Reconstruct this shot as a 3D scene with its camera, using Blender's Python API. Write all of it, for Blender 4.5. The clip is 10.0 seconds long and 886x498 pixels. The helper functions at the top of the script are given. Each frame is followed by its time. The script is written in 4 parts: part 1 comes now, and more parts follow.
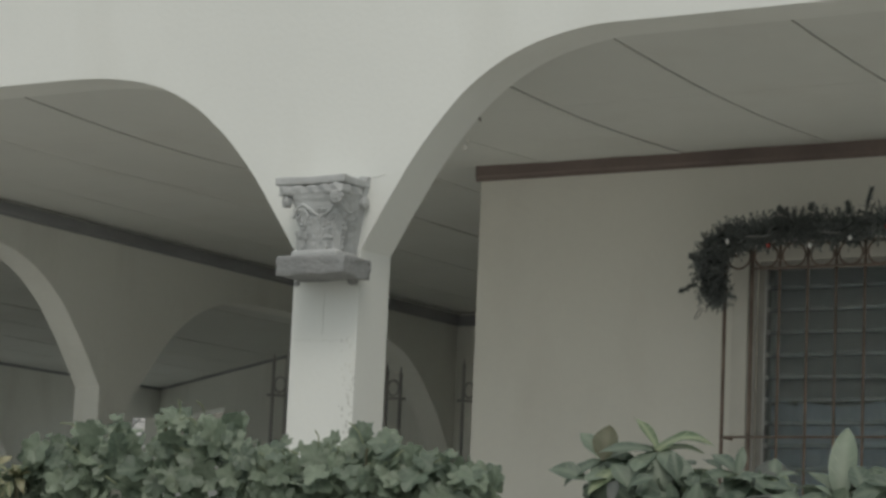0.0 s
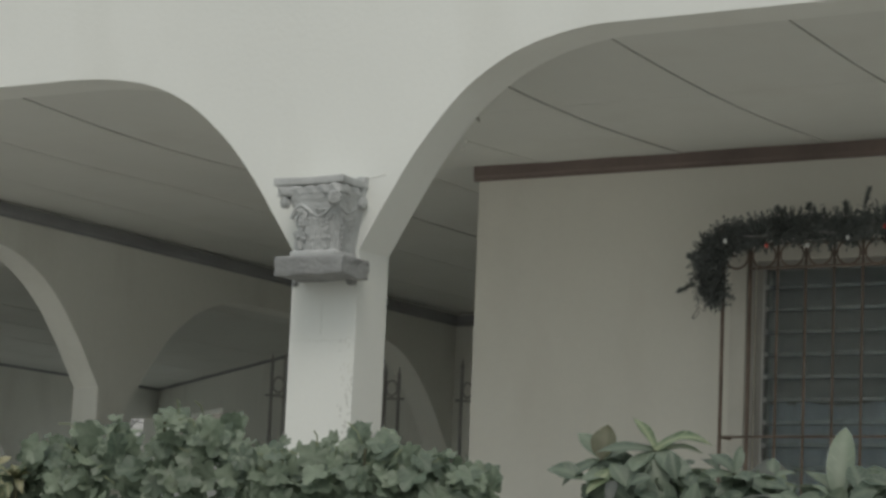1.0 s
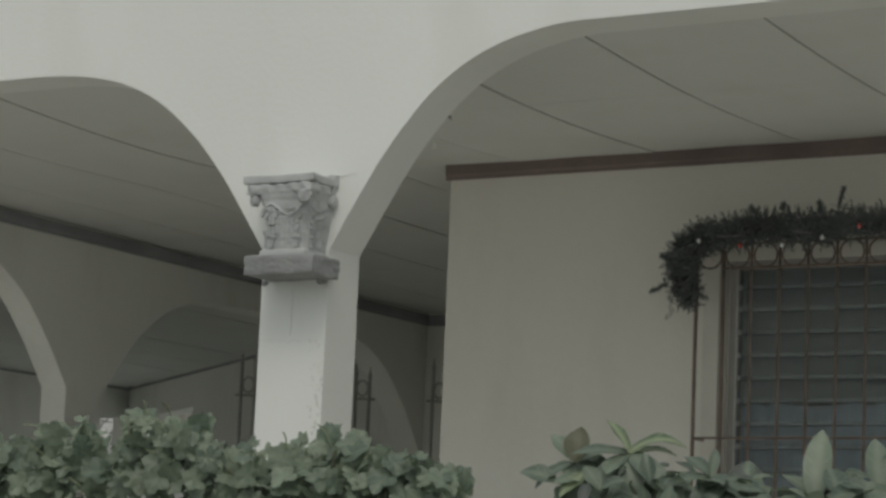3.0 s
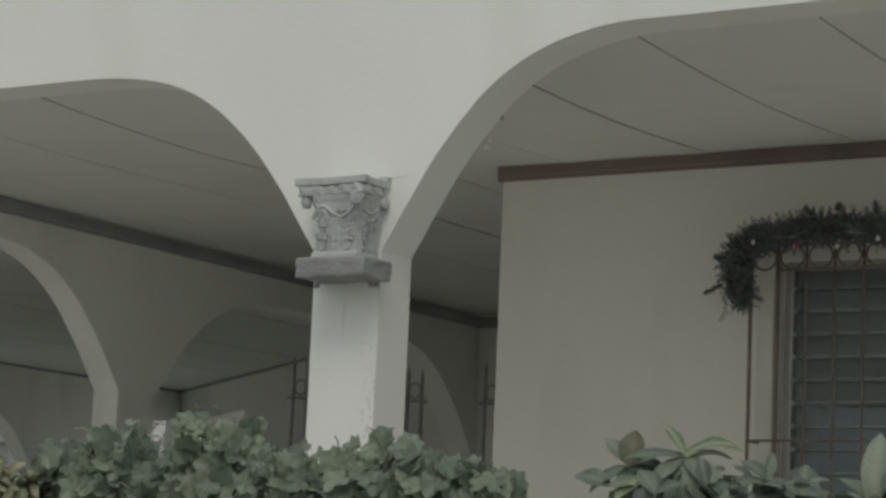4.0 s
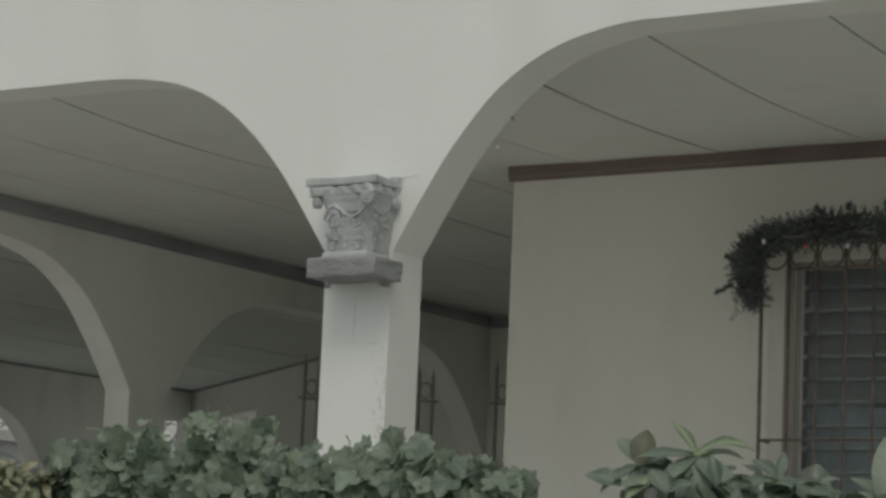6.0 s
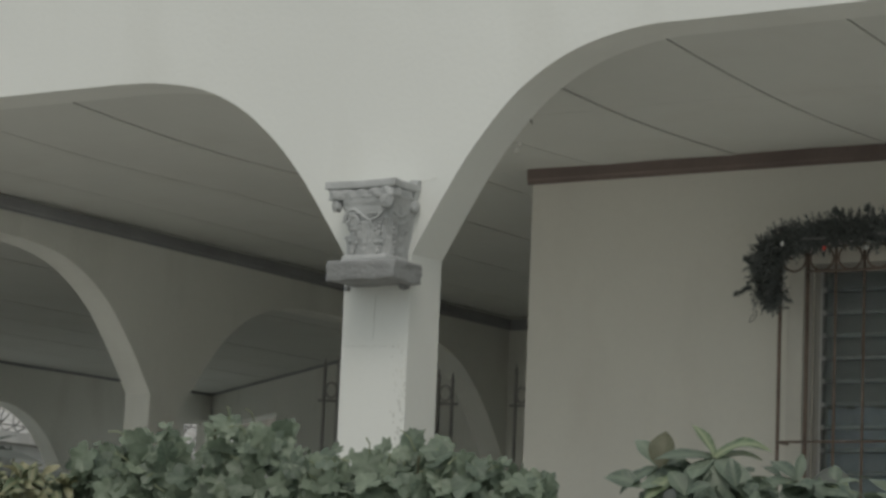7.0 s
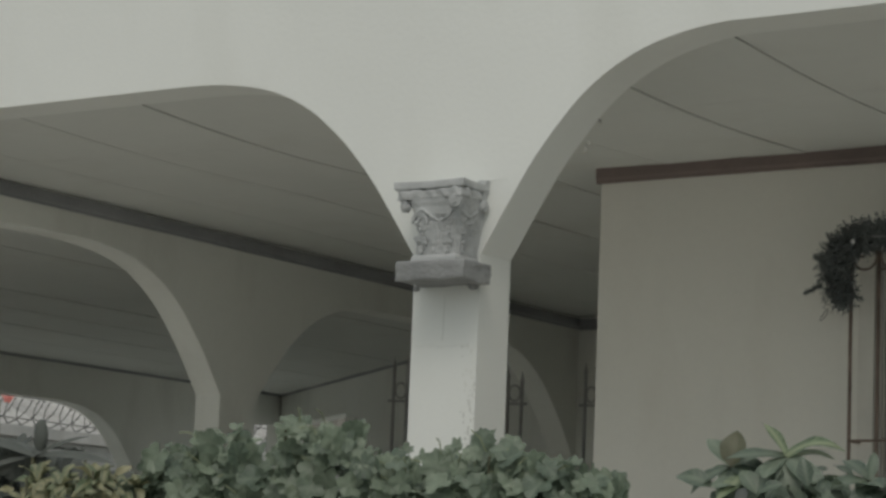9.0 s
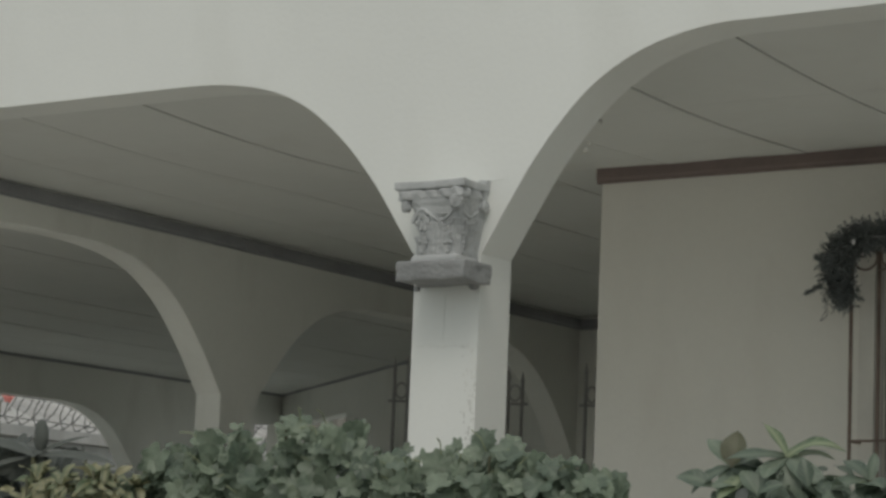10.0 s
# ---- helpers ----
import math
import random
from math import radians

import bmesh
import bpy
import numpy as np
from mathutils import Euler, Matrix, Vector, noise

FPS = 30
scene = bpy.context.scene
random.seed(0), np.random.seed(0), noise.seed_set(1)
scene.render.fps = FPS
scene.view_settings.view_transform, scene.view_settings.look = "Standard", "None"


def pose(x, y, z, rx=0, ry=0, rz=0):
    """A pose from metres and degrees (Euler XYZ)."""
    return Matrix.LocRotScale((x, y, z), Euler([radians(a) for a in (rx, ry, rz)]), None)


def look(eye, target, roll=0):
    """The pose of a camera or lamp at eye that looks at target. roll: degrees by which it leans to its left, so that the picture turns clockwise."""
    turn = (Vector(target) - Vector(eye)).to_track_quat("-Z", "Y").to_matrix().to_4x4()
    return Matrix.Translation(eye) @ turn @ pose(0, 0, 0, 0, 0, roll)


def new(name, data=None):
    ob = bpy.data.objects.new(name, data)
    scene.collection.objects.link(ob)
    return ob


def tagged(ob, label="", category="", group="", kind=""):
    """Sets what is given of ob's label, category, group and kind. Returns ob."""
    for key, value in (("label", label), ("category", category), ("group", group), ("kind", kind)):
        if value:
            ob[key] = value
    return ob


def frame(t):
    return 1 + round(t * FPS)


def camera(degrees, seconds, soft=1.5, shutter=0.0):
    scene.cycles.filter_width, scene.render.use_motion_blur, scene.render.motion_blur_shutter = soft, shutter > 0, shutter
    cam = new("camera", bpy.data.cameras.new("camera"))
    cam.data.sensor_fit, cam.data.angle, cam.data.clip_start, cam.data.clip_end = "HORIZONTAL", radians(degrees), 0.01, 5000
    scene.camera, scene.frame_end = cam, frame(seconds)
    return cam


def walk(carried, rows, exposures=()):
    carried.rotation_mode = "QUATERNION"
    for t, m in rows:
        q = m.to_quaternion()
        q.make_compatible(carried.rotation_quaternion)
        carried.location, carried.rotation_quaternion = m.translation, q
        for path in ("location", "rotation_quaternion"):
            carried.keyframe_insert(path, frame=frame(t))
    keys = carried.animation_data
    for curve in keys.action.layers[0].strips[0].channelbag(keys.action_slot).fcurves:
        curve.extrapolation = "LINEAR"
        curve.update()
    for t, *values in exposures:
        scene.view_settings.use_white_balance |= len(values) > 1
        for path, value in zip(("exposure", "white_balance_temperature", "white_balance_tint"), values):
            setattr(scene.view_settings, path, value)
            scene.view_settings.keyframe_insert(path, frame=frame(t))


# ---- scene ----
cam = camera(20.0, 10.0, soft=3.0)
ROWS = [
    (0.0, 0.000, -6.560, 1.500, 98.405, -2.500, 31.800),
    (0.5, 0.003, -6.565, 1.499, 98.402, -2.481, 31.806),
    (1.0, 0.004, -6.566, 1.499, 98.410, -2.436, 31.770),
    (1.5, 0.003, -6.564, 1.499, 98.419, -2.472, 31.651),
    (2.0, 0.006, -6.570, 1.498, 98.457, -2.497, 31.064),
    (2.2, 0.000, -6.560, 1.500, 98.440, -2.490, 31.040),
    (3.3, -0.048, -6.483, 1.513, 98.416, -2.400, 31.213),
    (3.5, -0.053, -6.475, 1.515, 98.429, -2.397, 31.574),
    (4.0, -0.063, -6.461, 1.517, 98.415, -2.494, 32.300),
    (4.5, -0.079, -6.438, 1.521, 98.399, -2.470, 32.439),
    (5.0, -0.100, -6.405, 1.527, 98.399, -2.436, 32.451),
    (5.5, -0.072, -6.449, 1.520, 98.414, -2.455, 32.550),
    (5.7, -0.066, -6.458, 1.518, 98.406, -2.450, 32.550),
    (6.8, -0.048, -6.487, 1.513, 98.406, -2.390, 32.637),
    (7.0, -0.047, -6.489, 1.513, 98.445, -2.374, 32.998),
    (7.2, -0.048, -6.488, 1.513, 98.445, -2.410, 33.887),
    (7.5, -0.050, -6.487, 1.513, 98.413, -2.458, 34.263),
    (7.8, -0.050, -6.488, 1.513, 98.743, -2.380, 34.895),
    (8.0, -0.050, -6.488, 1.513, 98.575, -2.364, 34.569),
    (8.5, -0.051, -6.487, 1.513, 98.463, -2.329, 34.572),
    (9.0, -0.050, -6.489, 1.513, 98.381, -2.296, 34.584),
    (9.5, -0.051, -6.486, 1.513, 98.405, -2.339, 34.580),
    (10.0, -0.050, -6.489, 1.513, 98.382, -2.326, 34.592),
]
walk(cam, [(t, pose(*r)) for t, *r in ROWS], [(0.0, 0.22), (2.2, 0.20), (3.3, 0.09), (10.0, 0.09)])

# ---- world and light: a dull overcast day ----
world = bpy.data.worlds.new("world")
scene.world = world
world.use_nodes = True
wn = world.node_tree
sky = wn.nodes.new("ShaderNodeTexSky")
sky.sky_type = "NISHITA"
sky.sun_disc = False
sky.sun_elevation, sky.sun_rotation = radians(55), radians(160)
sky.dust_density, sky.air_density = 6.0, 1.0
grey = wn.nodes.new("ShaderNodeMixRGB")
grey.inputs["Fac"].default_value = 0.75
grey.inputs["Color2"].default_value = (4.95, 5.4, 5.25, 1)
wn.links.new(sky.outputs[0], grey.inputs["Color1"])
back = wn.nodes["Background"]
wn.links.new(grey.outputs[0], back.inputs["Color"])
back.inputs["Strength"].default_value = 0.1

sun = new("sun", bpy.data.lights.new("sun", "SUN"))
sun.data.energy, sun.data.angle, sun.data.color = 0.6, radians(25), (1.0, 0.97, 0.92)
sun.matrix_world = look((0, 0, 0), (-0.20, 0.54, -0.82))


# ---- materials ----
def material(name, base, rough=0.85, vary=0.15, grain=60.0, blotch=1.3, bump=0.15, dirt=None, dirt_amount=0.0, metal=0.0, island=0.0, objects=0.0):
    m = bpy.data.materials.new(name)
    m.use_nodes = True
    t = m.node_tree
    n, l = t.nodes, t.links
    b = n["Principled BSDF"]
    b.inputs["Roughness"].default_value, b.inputs["Metallic"].default_value = rough, metal
    co = n.new("ShaderNodeTexCoord")
    big, small = n.new("ShaderNodeTexNoise"), n.new("ShaderNodeTexNoise")
    big.inputs["Scale"].default_value, big.inputs["Detail"].default_value = blotch, 6
    small.inputs["Scale"].default_value, small.inputs["Detail"].default_value = grain, 4
    for q in (big, small):
        l.new(co.outputs["Object"], q.inputs["Vector"])
    ramp = n.new("ShaderNodeMapRange")
    ramp.inputs["From Min"].default_value, ramp.inputs["From Max"].default_value = 0.3, 0.7
    ramp.inputs["To Min"].default_value, ramp.inputs["To Max"].default_value = 1 - vary, 1 + vary
    l.new(big.outputs["Fac"], ramp.inputs["Value"])
    fine = n.new("ShaderNodeMapRange")
    fine.inputs["To Min"].default_value, fine.inputs["To Max"].default_value = 1 - vary * 0.6, 1 + vary * 0.6
    l.new(small.outputs["Fac"], fine.inputs["Value"])
    mul = n.new("ShaderNodeMath")
    mul.operation = "MULTIPLY"
    l.new(ramp.outputs[0], mul.inputs[0])
    l.new(fine.outputs[0], mul.inputs[1])
    value = mul.outputs[0]
    if island or objects:
        src = n.new("ShaderNodeNewGeometry").outputs["Random Per Island"] if island else n.new("ShaderNodeObjectInfo").outputs["Random"]
        r = n.new("ShaderNodeMapRange")
        r.inputs["To Min"].default_value, r.inputs["To Max"].default_value = 1 - (island or objects), 1 + (island or objects)
        l.new(src, r.inputs["Value"])
        mm = n.new("ShaderNodeMath")
        mm.operation = "MULTIPLY"
        l.new(value, mm.inputs[0])
        l.new(r.outputs[0], mm.inputs[1])
        value = mm.outputs[0]
    mix = n.new("ShaderNodeVectorMath")
    mix.operation = "SCALE"
    mix.inputs[0].default_value = base
    l.new(value, mix.inputs["Scale"])
    out = mix.outputs[0]
    if dirt:
        d = n.new("ShaderNodeTexNoise")
        d.inputs["Scale"].default_value, d.inputs["Detail"].default_value = 3.1, 9
        mp = n.new("ShaderNodeMapping")
        mp.inputs["Scale"].default_value = (1.0, 1.0, 0.35)
        l.new(co.outputs["Object"], mp.inputs["Vector"])
        l.new(mp.outputs[0], d.inputs["Vector"])
        k = n.new("ShaderNodeMapRange")
        k.inputs["From Min"].default_value, k.inputs["From Max"].default_value = 0.52, 0.75
        k.inputs["To Max"].default_value = dirt_amount
        l.new(d.outputs["Fac"], k.inputs["Value"])
        w = n.new("ShaderNodeMixRGB")
        w.inputs["Color2"].default_value = (*dirt, 1)
        l.new(k.outputs[0], w.inputs["Fac"])
        l.new(out, w.inputs["Color1"])
        out = w.outputs[0]
    l.new(out, b.inputs["Base Color"])
    if bump:
        bp = n.new("ShaderNodeBump")
        bp.inputs["Strength"].default_value, bp.inputs["Distance"].default_value = bump, 0.01
        l.new(small.outputs["Fac"], bp.inputs["Height"])
        l.new(bp.outputs[0], b.inputs["Normal"])
    return m


WHITE = material("white_stucco", (0.735, 0.745, 0.71), 0.9, 0.03, 55, 0.9, 0.09, (0.6, 0.6, 0.55), 0.25)
CREAM = material("cream_plaster", (0.69, 0.675, 0.615), 0.85, 0.04, 45, 0.8, 0.15, (0.5, 0.46, 0.4), 0.25)
INNER = material("inner_plaster", (0.79, 0.795, 0.745), 0.9, 0.05, 45, 0.7, 0.15, (0.4, 0.38, 0.33), 0.25)
BOARD = material("ceiling_board", (0.65, 0.66, 0.625), 0.8, 0.04, 18, 0.6, 0.08, (0.55, 0.54, 0.49), 0.3)
# the brown moulding again, greyed and lifted: haze put into its colour
HAZED_TRIM = material("hazed_brown_trim", (0.29, 0.295, 0.305), 0.6, 0.15, 40, 3.0, 0.15)
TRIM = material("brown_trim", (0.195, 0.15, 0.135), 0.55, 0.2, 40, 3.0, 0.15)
STONE = material("grey_cast_stone", (0.45, 0.46, 0.455), 0.95, 0.16, 70, 9, 0.35, (0.31, 0.31, 0.305), 0.5)
SLAB = material("dark_cast_stone", (0.26, 0.265, 0.262), 0.95, 0.2, 70, 9, 0.6, (0.25, 0.25, 0.245), 0.6)
FLOOR = material("floor_tile", (0.72, 0.705, 0.66), 0.45, 0.12, 30, 2, 0.05)
SOIL = material("pale_gravel", (0.40, 0.39, 0.36), 1.0, 0.3, 12, 0.6, 0.6)
RUST = material("rusty_iron", (0.18, 0.135, 0.11), 0.7, 0.3, 90, 12, 0.3, (0.20, 0.125, 0.085), 0.5)
# dark gate iron raised to pale grey, so veiling haze sits in the colour
GATE = material("hazed_gate_iron", (0.35, 0.345, 0.335), 0.7, 0.2, 60, 6, 0.2)
IRON = material("dark_iron", (0.09, 0.088, 0.085), 0.6, 0.2, 80, 9, 0.2)
FRAME = material("window_frame_paint", (0.30, 0.29, 0.265), 0.7, 0.1, 40, 5, 0.1, (0.2, 0.185, 0.16), 0.5)
CASING = material("window_casing_paint", (0.62, 0.605, 0.55), 0.7, 0.06, 40, 5, 0.1, (0.3, 0.28, 0.24), 0.5)
DARKROOM = material("dim_room_plaster", (0.66, 0.68, 0.68), 0.9, 0.1, 20, 1, 0.0)
STALK = material("pale_leaf_stalk", (0.24, 0.27, 0.16), 0.6, 0.15, 40, 8, 0.1)
STEM = material("green_stem", (0.10, 0.10, 0.06), 0.8, 0.2, 40, 8, 0.2)


def leaf_material(name, base, light, vein, amount=0.35, veins=16.0, rough=0.42, spread=0.35, relief=0.35, through_light=0.14):
    """A leaf: its own tone per leaf, paler midrib and side veins (x across, y along the leaf)."""
    m = bpy.data.materials.new(name)
    m.use_nodes = True
    n, l = m.node_tree.nodes, m.node_tree.links
    b = n["Principled BSDF"]
    b.inputs["Roughness"].default_value = rough
    uv = n.new("ShaderNodeUVMap")
    sep = n.new("ShaderNodeSeparateXYZ")
    l.new(uv.outputs[0], sep.inputs[0])
    ab = n.new("ShaderNodeMath")
    ab.operation = "ABSOLUTE"
    l.new(sep.outputs["X"], ab.inputs[0])
    rib = n.new("ShaderNodeMapRange")
    rib.inputs["From Min"].default_value, rib.inputs["From Max"].default_value = 0.02, 0.10
    rib.inputs["To Min"].default_value, rib.inputs["To Max"].default_value = 1.0, 0.0
    l.new(ab.outputs[0], rib.inputs["Value"])
    side = n.new("ShaderNodeMath")
    side.operation = "SUBTRACT"
    l.new(sep.outputs["Y"], side.inputs[0])
    l.new(ab.outputs[0], side.inputs[1])
    wave = n.new("ShaderNodeMath")
    wave.operation = "MULTIPLY"
    wave.inputs[1].default_value = veins
    l.new(side.outputs[0], wave.inputs[0])
    sn = n.new("ShaderNodeMath")
    sn.operation = "SINE"
    l.new(wave.outputs[0], sn.inputs[0])
    vr = n.new("ShaderNodeMapRange")
    vr.inputs["From Min"].default_value, vr.inputs["From Max"].default_value, vr.inputs["To Max"].default_value = 0.6, 1.0, 0.7
    l.new(sn.outputs[0], vr.inputs["Value"])
    mx = n.new("ShaderNodeMath")
    mx.operation = "MAXIMUM"
    l.new(rib.outputs[0], mx.inputs[0])
    l.new(vr.outputs[0], mx.inputs[1])
    k = n.new("ShaderNodeMath")
    k.operation = "MULTIPLY"
    k.inputs[1].default_value = amount
    l.new(mx.outputs[0], k.inputs[0])
    co = n.new("ShaderNodeTexCoord")
    noi = n.new("ShaderNodeTexNoise")
    noi.inputs["Scale"].default_value, noi.inputs["Detail"].default_value = 35, 5
    l.new(co.outputs["Object"], noi.inputs["Vector"])
    rnd = n.new("ShaderNodeObjectInfo")
    isl = n.new("ShaderNodeNewGeometry")
    add = n.new("ShaderNodeMath")
    add.operation = "ADD"
    l.new(rnd.outputs["Random"], add.inputs[0])
    l.new(isl.outputs["Random Per Island"], add.inputs[1])
    fr = n.new("ShaderNodeMath")
    fr.operation = "FRACT"
    l.new(add.outputs[0], fr.inputs[0])
    tone = n.new("ShaderNodeMixRGB")
    tone.inputs["Color1"].default_value, tone.inputs["Color2"].default_value = (*base, 1), (*light, 1)
    l.new(fr.outputs[0], tone.inputs["Fac"])
    blot = n.new("ShaderNodeMapRange")
    blot.inputs["To Min"].default_value, blot.inputs["To Max"].default_value = 1 - spread, 1 + spread
    l.new(noi.outputs["Fac"], blot.inputs["Value"])
    sc = n.new("ShaderNodeVectorMath")
    sc.operation = "SCALE"
    l.new(tone.outputs[0], sc.inputs[0])
    l.new(blot.outputs[0], sc.inputs["Scale"])
    fin = n.new("ShaderNodeMixRGB")
    fin.inputs["Color2"].default_value = (*vein, 1)
    l.new(k.outputs[0], fin.inputs["Fac"])
    l.new(sc.outputs[0], fin.inputs["Color1"])
    l.new(fin.outputs[0], b.inputs["Base Color"])
    bp = n.new("ShaderNodeBump")
    bp.inputs["Strength"].default_value, bp.inputs["Distance"].default_value = relief, 0.003
    l.new(mx.outputs[0], bp.inputs["Height"])
    l.new(bp.outputs[0], b.inputs["Normal"])
    tl = n.new("ShaderNodeBsdfTranslucent")
    l.new(fin.outputs[0], tl.inputs["Color"])
    mixs = n.new("ShaderNodeMixShader")
    mixs.inputs["Fac"].default_value = through_light
    l.new(b.outputs[0], mixs.inputs[1])
    l.new(tl.outputs[0], mixs.inputs[2])
    l.new(mixs.outputs[0], n["Material Output"].inputs["Surface"])
    return m


LEAF = leaf_material("lobed_leaf", (0.118, 0.158, 0.115), (0.265, 0.318, 0.232), (0.30, 0.34, 0.26), 0.3, 20, 0.45, 0.5, 0.12, 0.34)
BROAD = leaf_material("broad_leaf", (0.078, 0.110, 0.080), (0.175, 0.220, 0.160), (0.28, 0.32, 0.24), 0.35, 34, 0.45, 0.4, 0.2, 0.25)
SPOT = leaf_material("spotted_leaf", (0.11, 0.16, 0.085), (0.18, 0.23, 0.135), (0.34, 0.38, 0.24), 0.7, 40, 0.42, 0.9, 0.3, 0.25)
BRONZE = leaf_material("bronze_leaf", (0.085, 0.095, 0.052), (0.115, 0.118, 0.068), (0.15, 0.14, 0.09), 0.3, 20, 0.5, 0.5, 0.2, 0.25)
CROTON = leaf_material("yellow_leaf", (0.080, 0.130, 0.070), (0.300, 0.290, 0.170), (0.40, 0.36, 0.22), 0.45, 60, 0.45, 0.7, 0.3, 0.25)
DUSKY = leaf_material("dusky_leaf", (0.075, 0.085, 0.075), (0.115, 0.125, 0.11), (0.14, 0.15, 0.13), 0.2, 20, 0.55, 0.3, 0.15, 0.2)
NEEDLE = material("fir_needles", (0.15, 0.165, 0.163), 0.75, 0.3, 60, 8, 0.0, island=0.4)
CURTAIN = material("pale_blue_curtain", (0.66, 0.78, 0.95), 0.9, 0.12, 30, 4, 0.1)
TILE = material("pale_roof_tile", (0.42, 0.41, 0.39), 0.9, 0.2, 12, 2, 0.3, (0.3, 0.27, 0.24), 0.5, objects=0.12)
CONCRETE = material("raw_concrete", (0.33, 0.33, 0.31), 0.95, 0.12, 25, 1.5, 0.3, (0.2, 0.2, 0.18), 0.5)
PLANK = material("weathered_board", (0.30, 0.28, 0.24), 0.85, 0.2, 30, 2, 0.2, objects=0.2)
STEEL = material("weathered_wire", (0.12, 0.12, 0.115), 0.7, 0.15, 60, 6, 0.1, metal=0.2)
PETAL = material("red_petal", (0.6, 0.2, 0.17), 0.6, 0.15, 40, 8, 0.1)
CHROME = material("aluminium_clip", (0.46, 0.46, 0.45), 0.55, 0.25, 60, 6, 0.1, metal=0.3)
CRACK = material("hairline_crack", (0.64, 0.645, 0.605), 0.95, 0.2, 60, 10, 0.0)


def glass_material(name, tint, rough, clear=1.0):
    m = bpy.data.materials.new(name)
    m.use_nodes = True
    b = m.node_tree.nodes["Principled BSDF"]
    b.inputs["Base Color"].default_value = (*tint, 1)
    b.inputs["Transmission Weight"].default_value, b.inputs["Roughness"].default_value, b.inputs["IOR"].default_value = clear, rough, 1.5
    return m


EDGE = material("ground_glass_edge", (0.09, 0.10, 0.098), 0.6, 0.1, 40, 5, 0.0)
GLASS = glass_material("louvre_glass", (0.84, 0.91, 0.91), 0.08, 0.87)
BULB = glass_material("clear_bulb", (0.9, 0.92, 0.92), 0.25, 0.3)
RED_BULB = glass_material("red_bulb", (0.75, 0.16, 0.14), 0.2, 0.4)

# ---- building helpers ----
def part(name, bm, material, parent=None, label="", smooth=False):
    me = bpy.data.meshes.new(name)
    bm.normal_update()
    bm.to_mesh(me)
    bm.free()
    me.materials.append(material)
    if smooth:
        for p in me.polygons:
            p.use_smooth = True
    ob = new(name, me)
    if parent:
        ob.parent = parent
    if label:
        tagged(ob, label)
    return ob


def structure(ob, label, category):
    return tagged(ob, label, category, kind="structure")


def box(bm, x0, x1, y0, y1, z0, z1, bevel=0.0):
    r = bmesh.ops.create_cube(bm, size=1.0, matrix=Matrix.Translation(((x0 + x1) / 2, (y0 + y1) / 2, (z0 + z1) / 2)) @ Matrix.Diagonal((x1 - x0, y1 - y0, z1 - z0, 1)))
    if bevel:
        es = list({e for v in r["verts"] for e in v.link_edges})
        bmesh.ops.bevel(bm, geom=es, offset=bevel, segments=2, affect="EDGES", profile=0.6)


def tube(bm, pts, r, sides=8, closed=False):
    pts = [Vector(p) for p in pts]
    rings = []
    n = len(pts)
    for i, p in enumerate(pts):
        a = pts[(i - 1) % n] if (closed or i) else p
        b = pts[(i + 1) % n] if (closed or i < n - 1) else p
        d = (b - a).normalized()
        s = d.orthogonal().normalized() if not rings else (side - d * side.dot(d)).normalized()
        side = s
        u = d.cross(s)
        rr = r(i / max(1, n - 1)) if callable(r) else r
        rings.append([bm.verts.new(p + (s * math.cos(k * math.tau / sides) + u * math.sin(k * math.tau / sides)) * rr) for k in range(sides)])
    for i in range(n if closed else n - 1):
        a, b = rings[i], rings[(i + 1) % n]
        for k in range(sides):
            bm.faces.new((a[k], a[(k + 1) % sides], b[(k + 1) % sides], b[k]))
    if not closed:
        bm.faces.new(rings[0][::-1])
        bm.faces.new(rings[-1])


def corner(width, rise, steps=24):
    """The curve of an arch's shoulder from the springing (0, 0) to the level crown (width, rise)."""
    p1, p2 = (0.30 * width, 0.70 * rise), (0.47 * width, rise)
    out = []
    for i in range(steps + 1):
        t = i / steps
        a, b, c = 3 * t * (1 - t) ** 2, 3 * t * t * (1 - t), t ** 3
        out.append((a * p1[0] + b * p2[0] + c * width, a * p1[1] + b * p2[1] + c * rise))
    return out


def arch(s0, s1, base, spring, crown, width):
    """The outline of an opening from its left foot to its right foot."""
    left = [(s0 + x, spring + z) for x, z in corner(width, crown - spring)]
    right = [(s1 - x, spring + z) for x, z in corner(width, crown - spring)][::-1]
    edge = [(x + 0.0035 * noise.noise((x * 5.1, z * 5.1, s0)), z + 0.0035 * noise.noise((z * 6.3, s0, x * 6.3))) for x, z in left[1:] + right[:-1]]
    edge = [left[0]] + sorted(edge) + [right[-1]]
    return [(s0, base)] + edge + [(s1, base)]


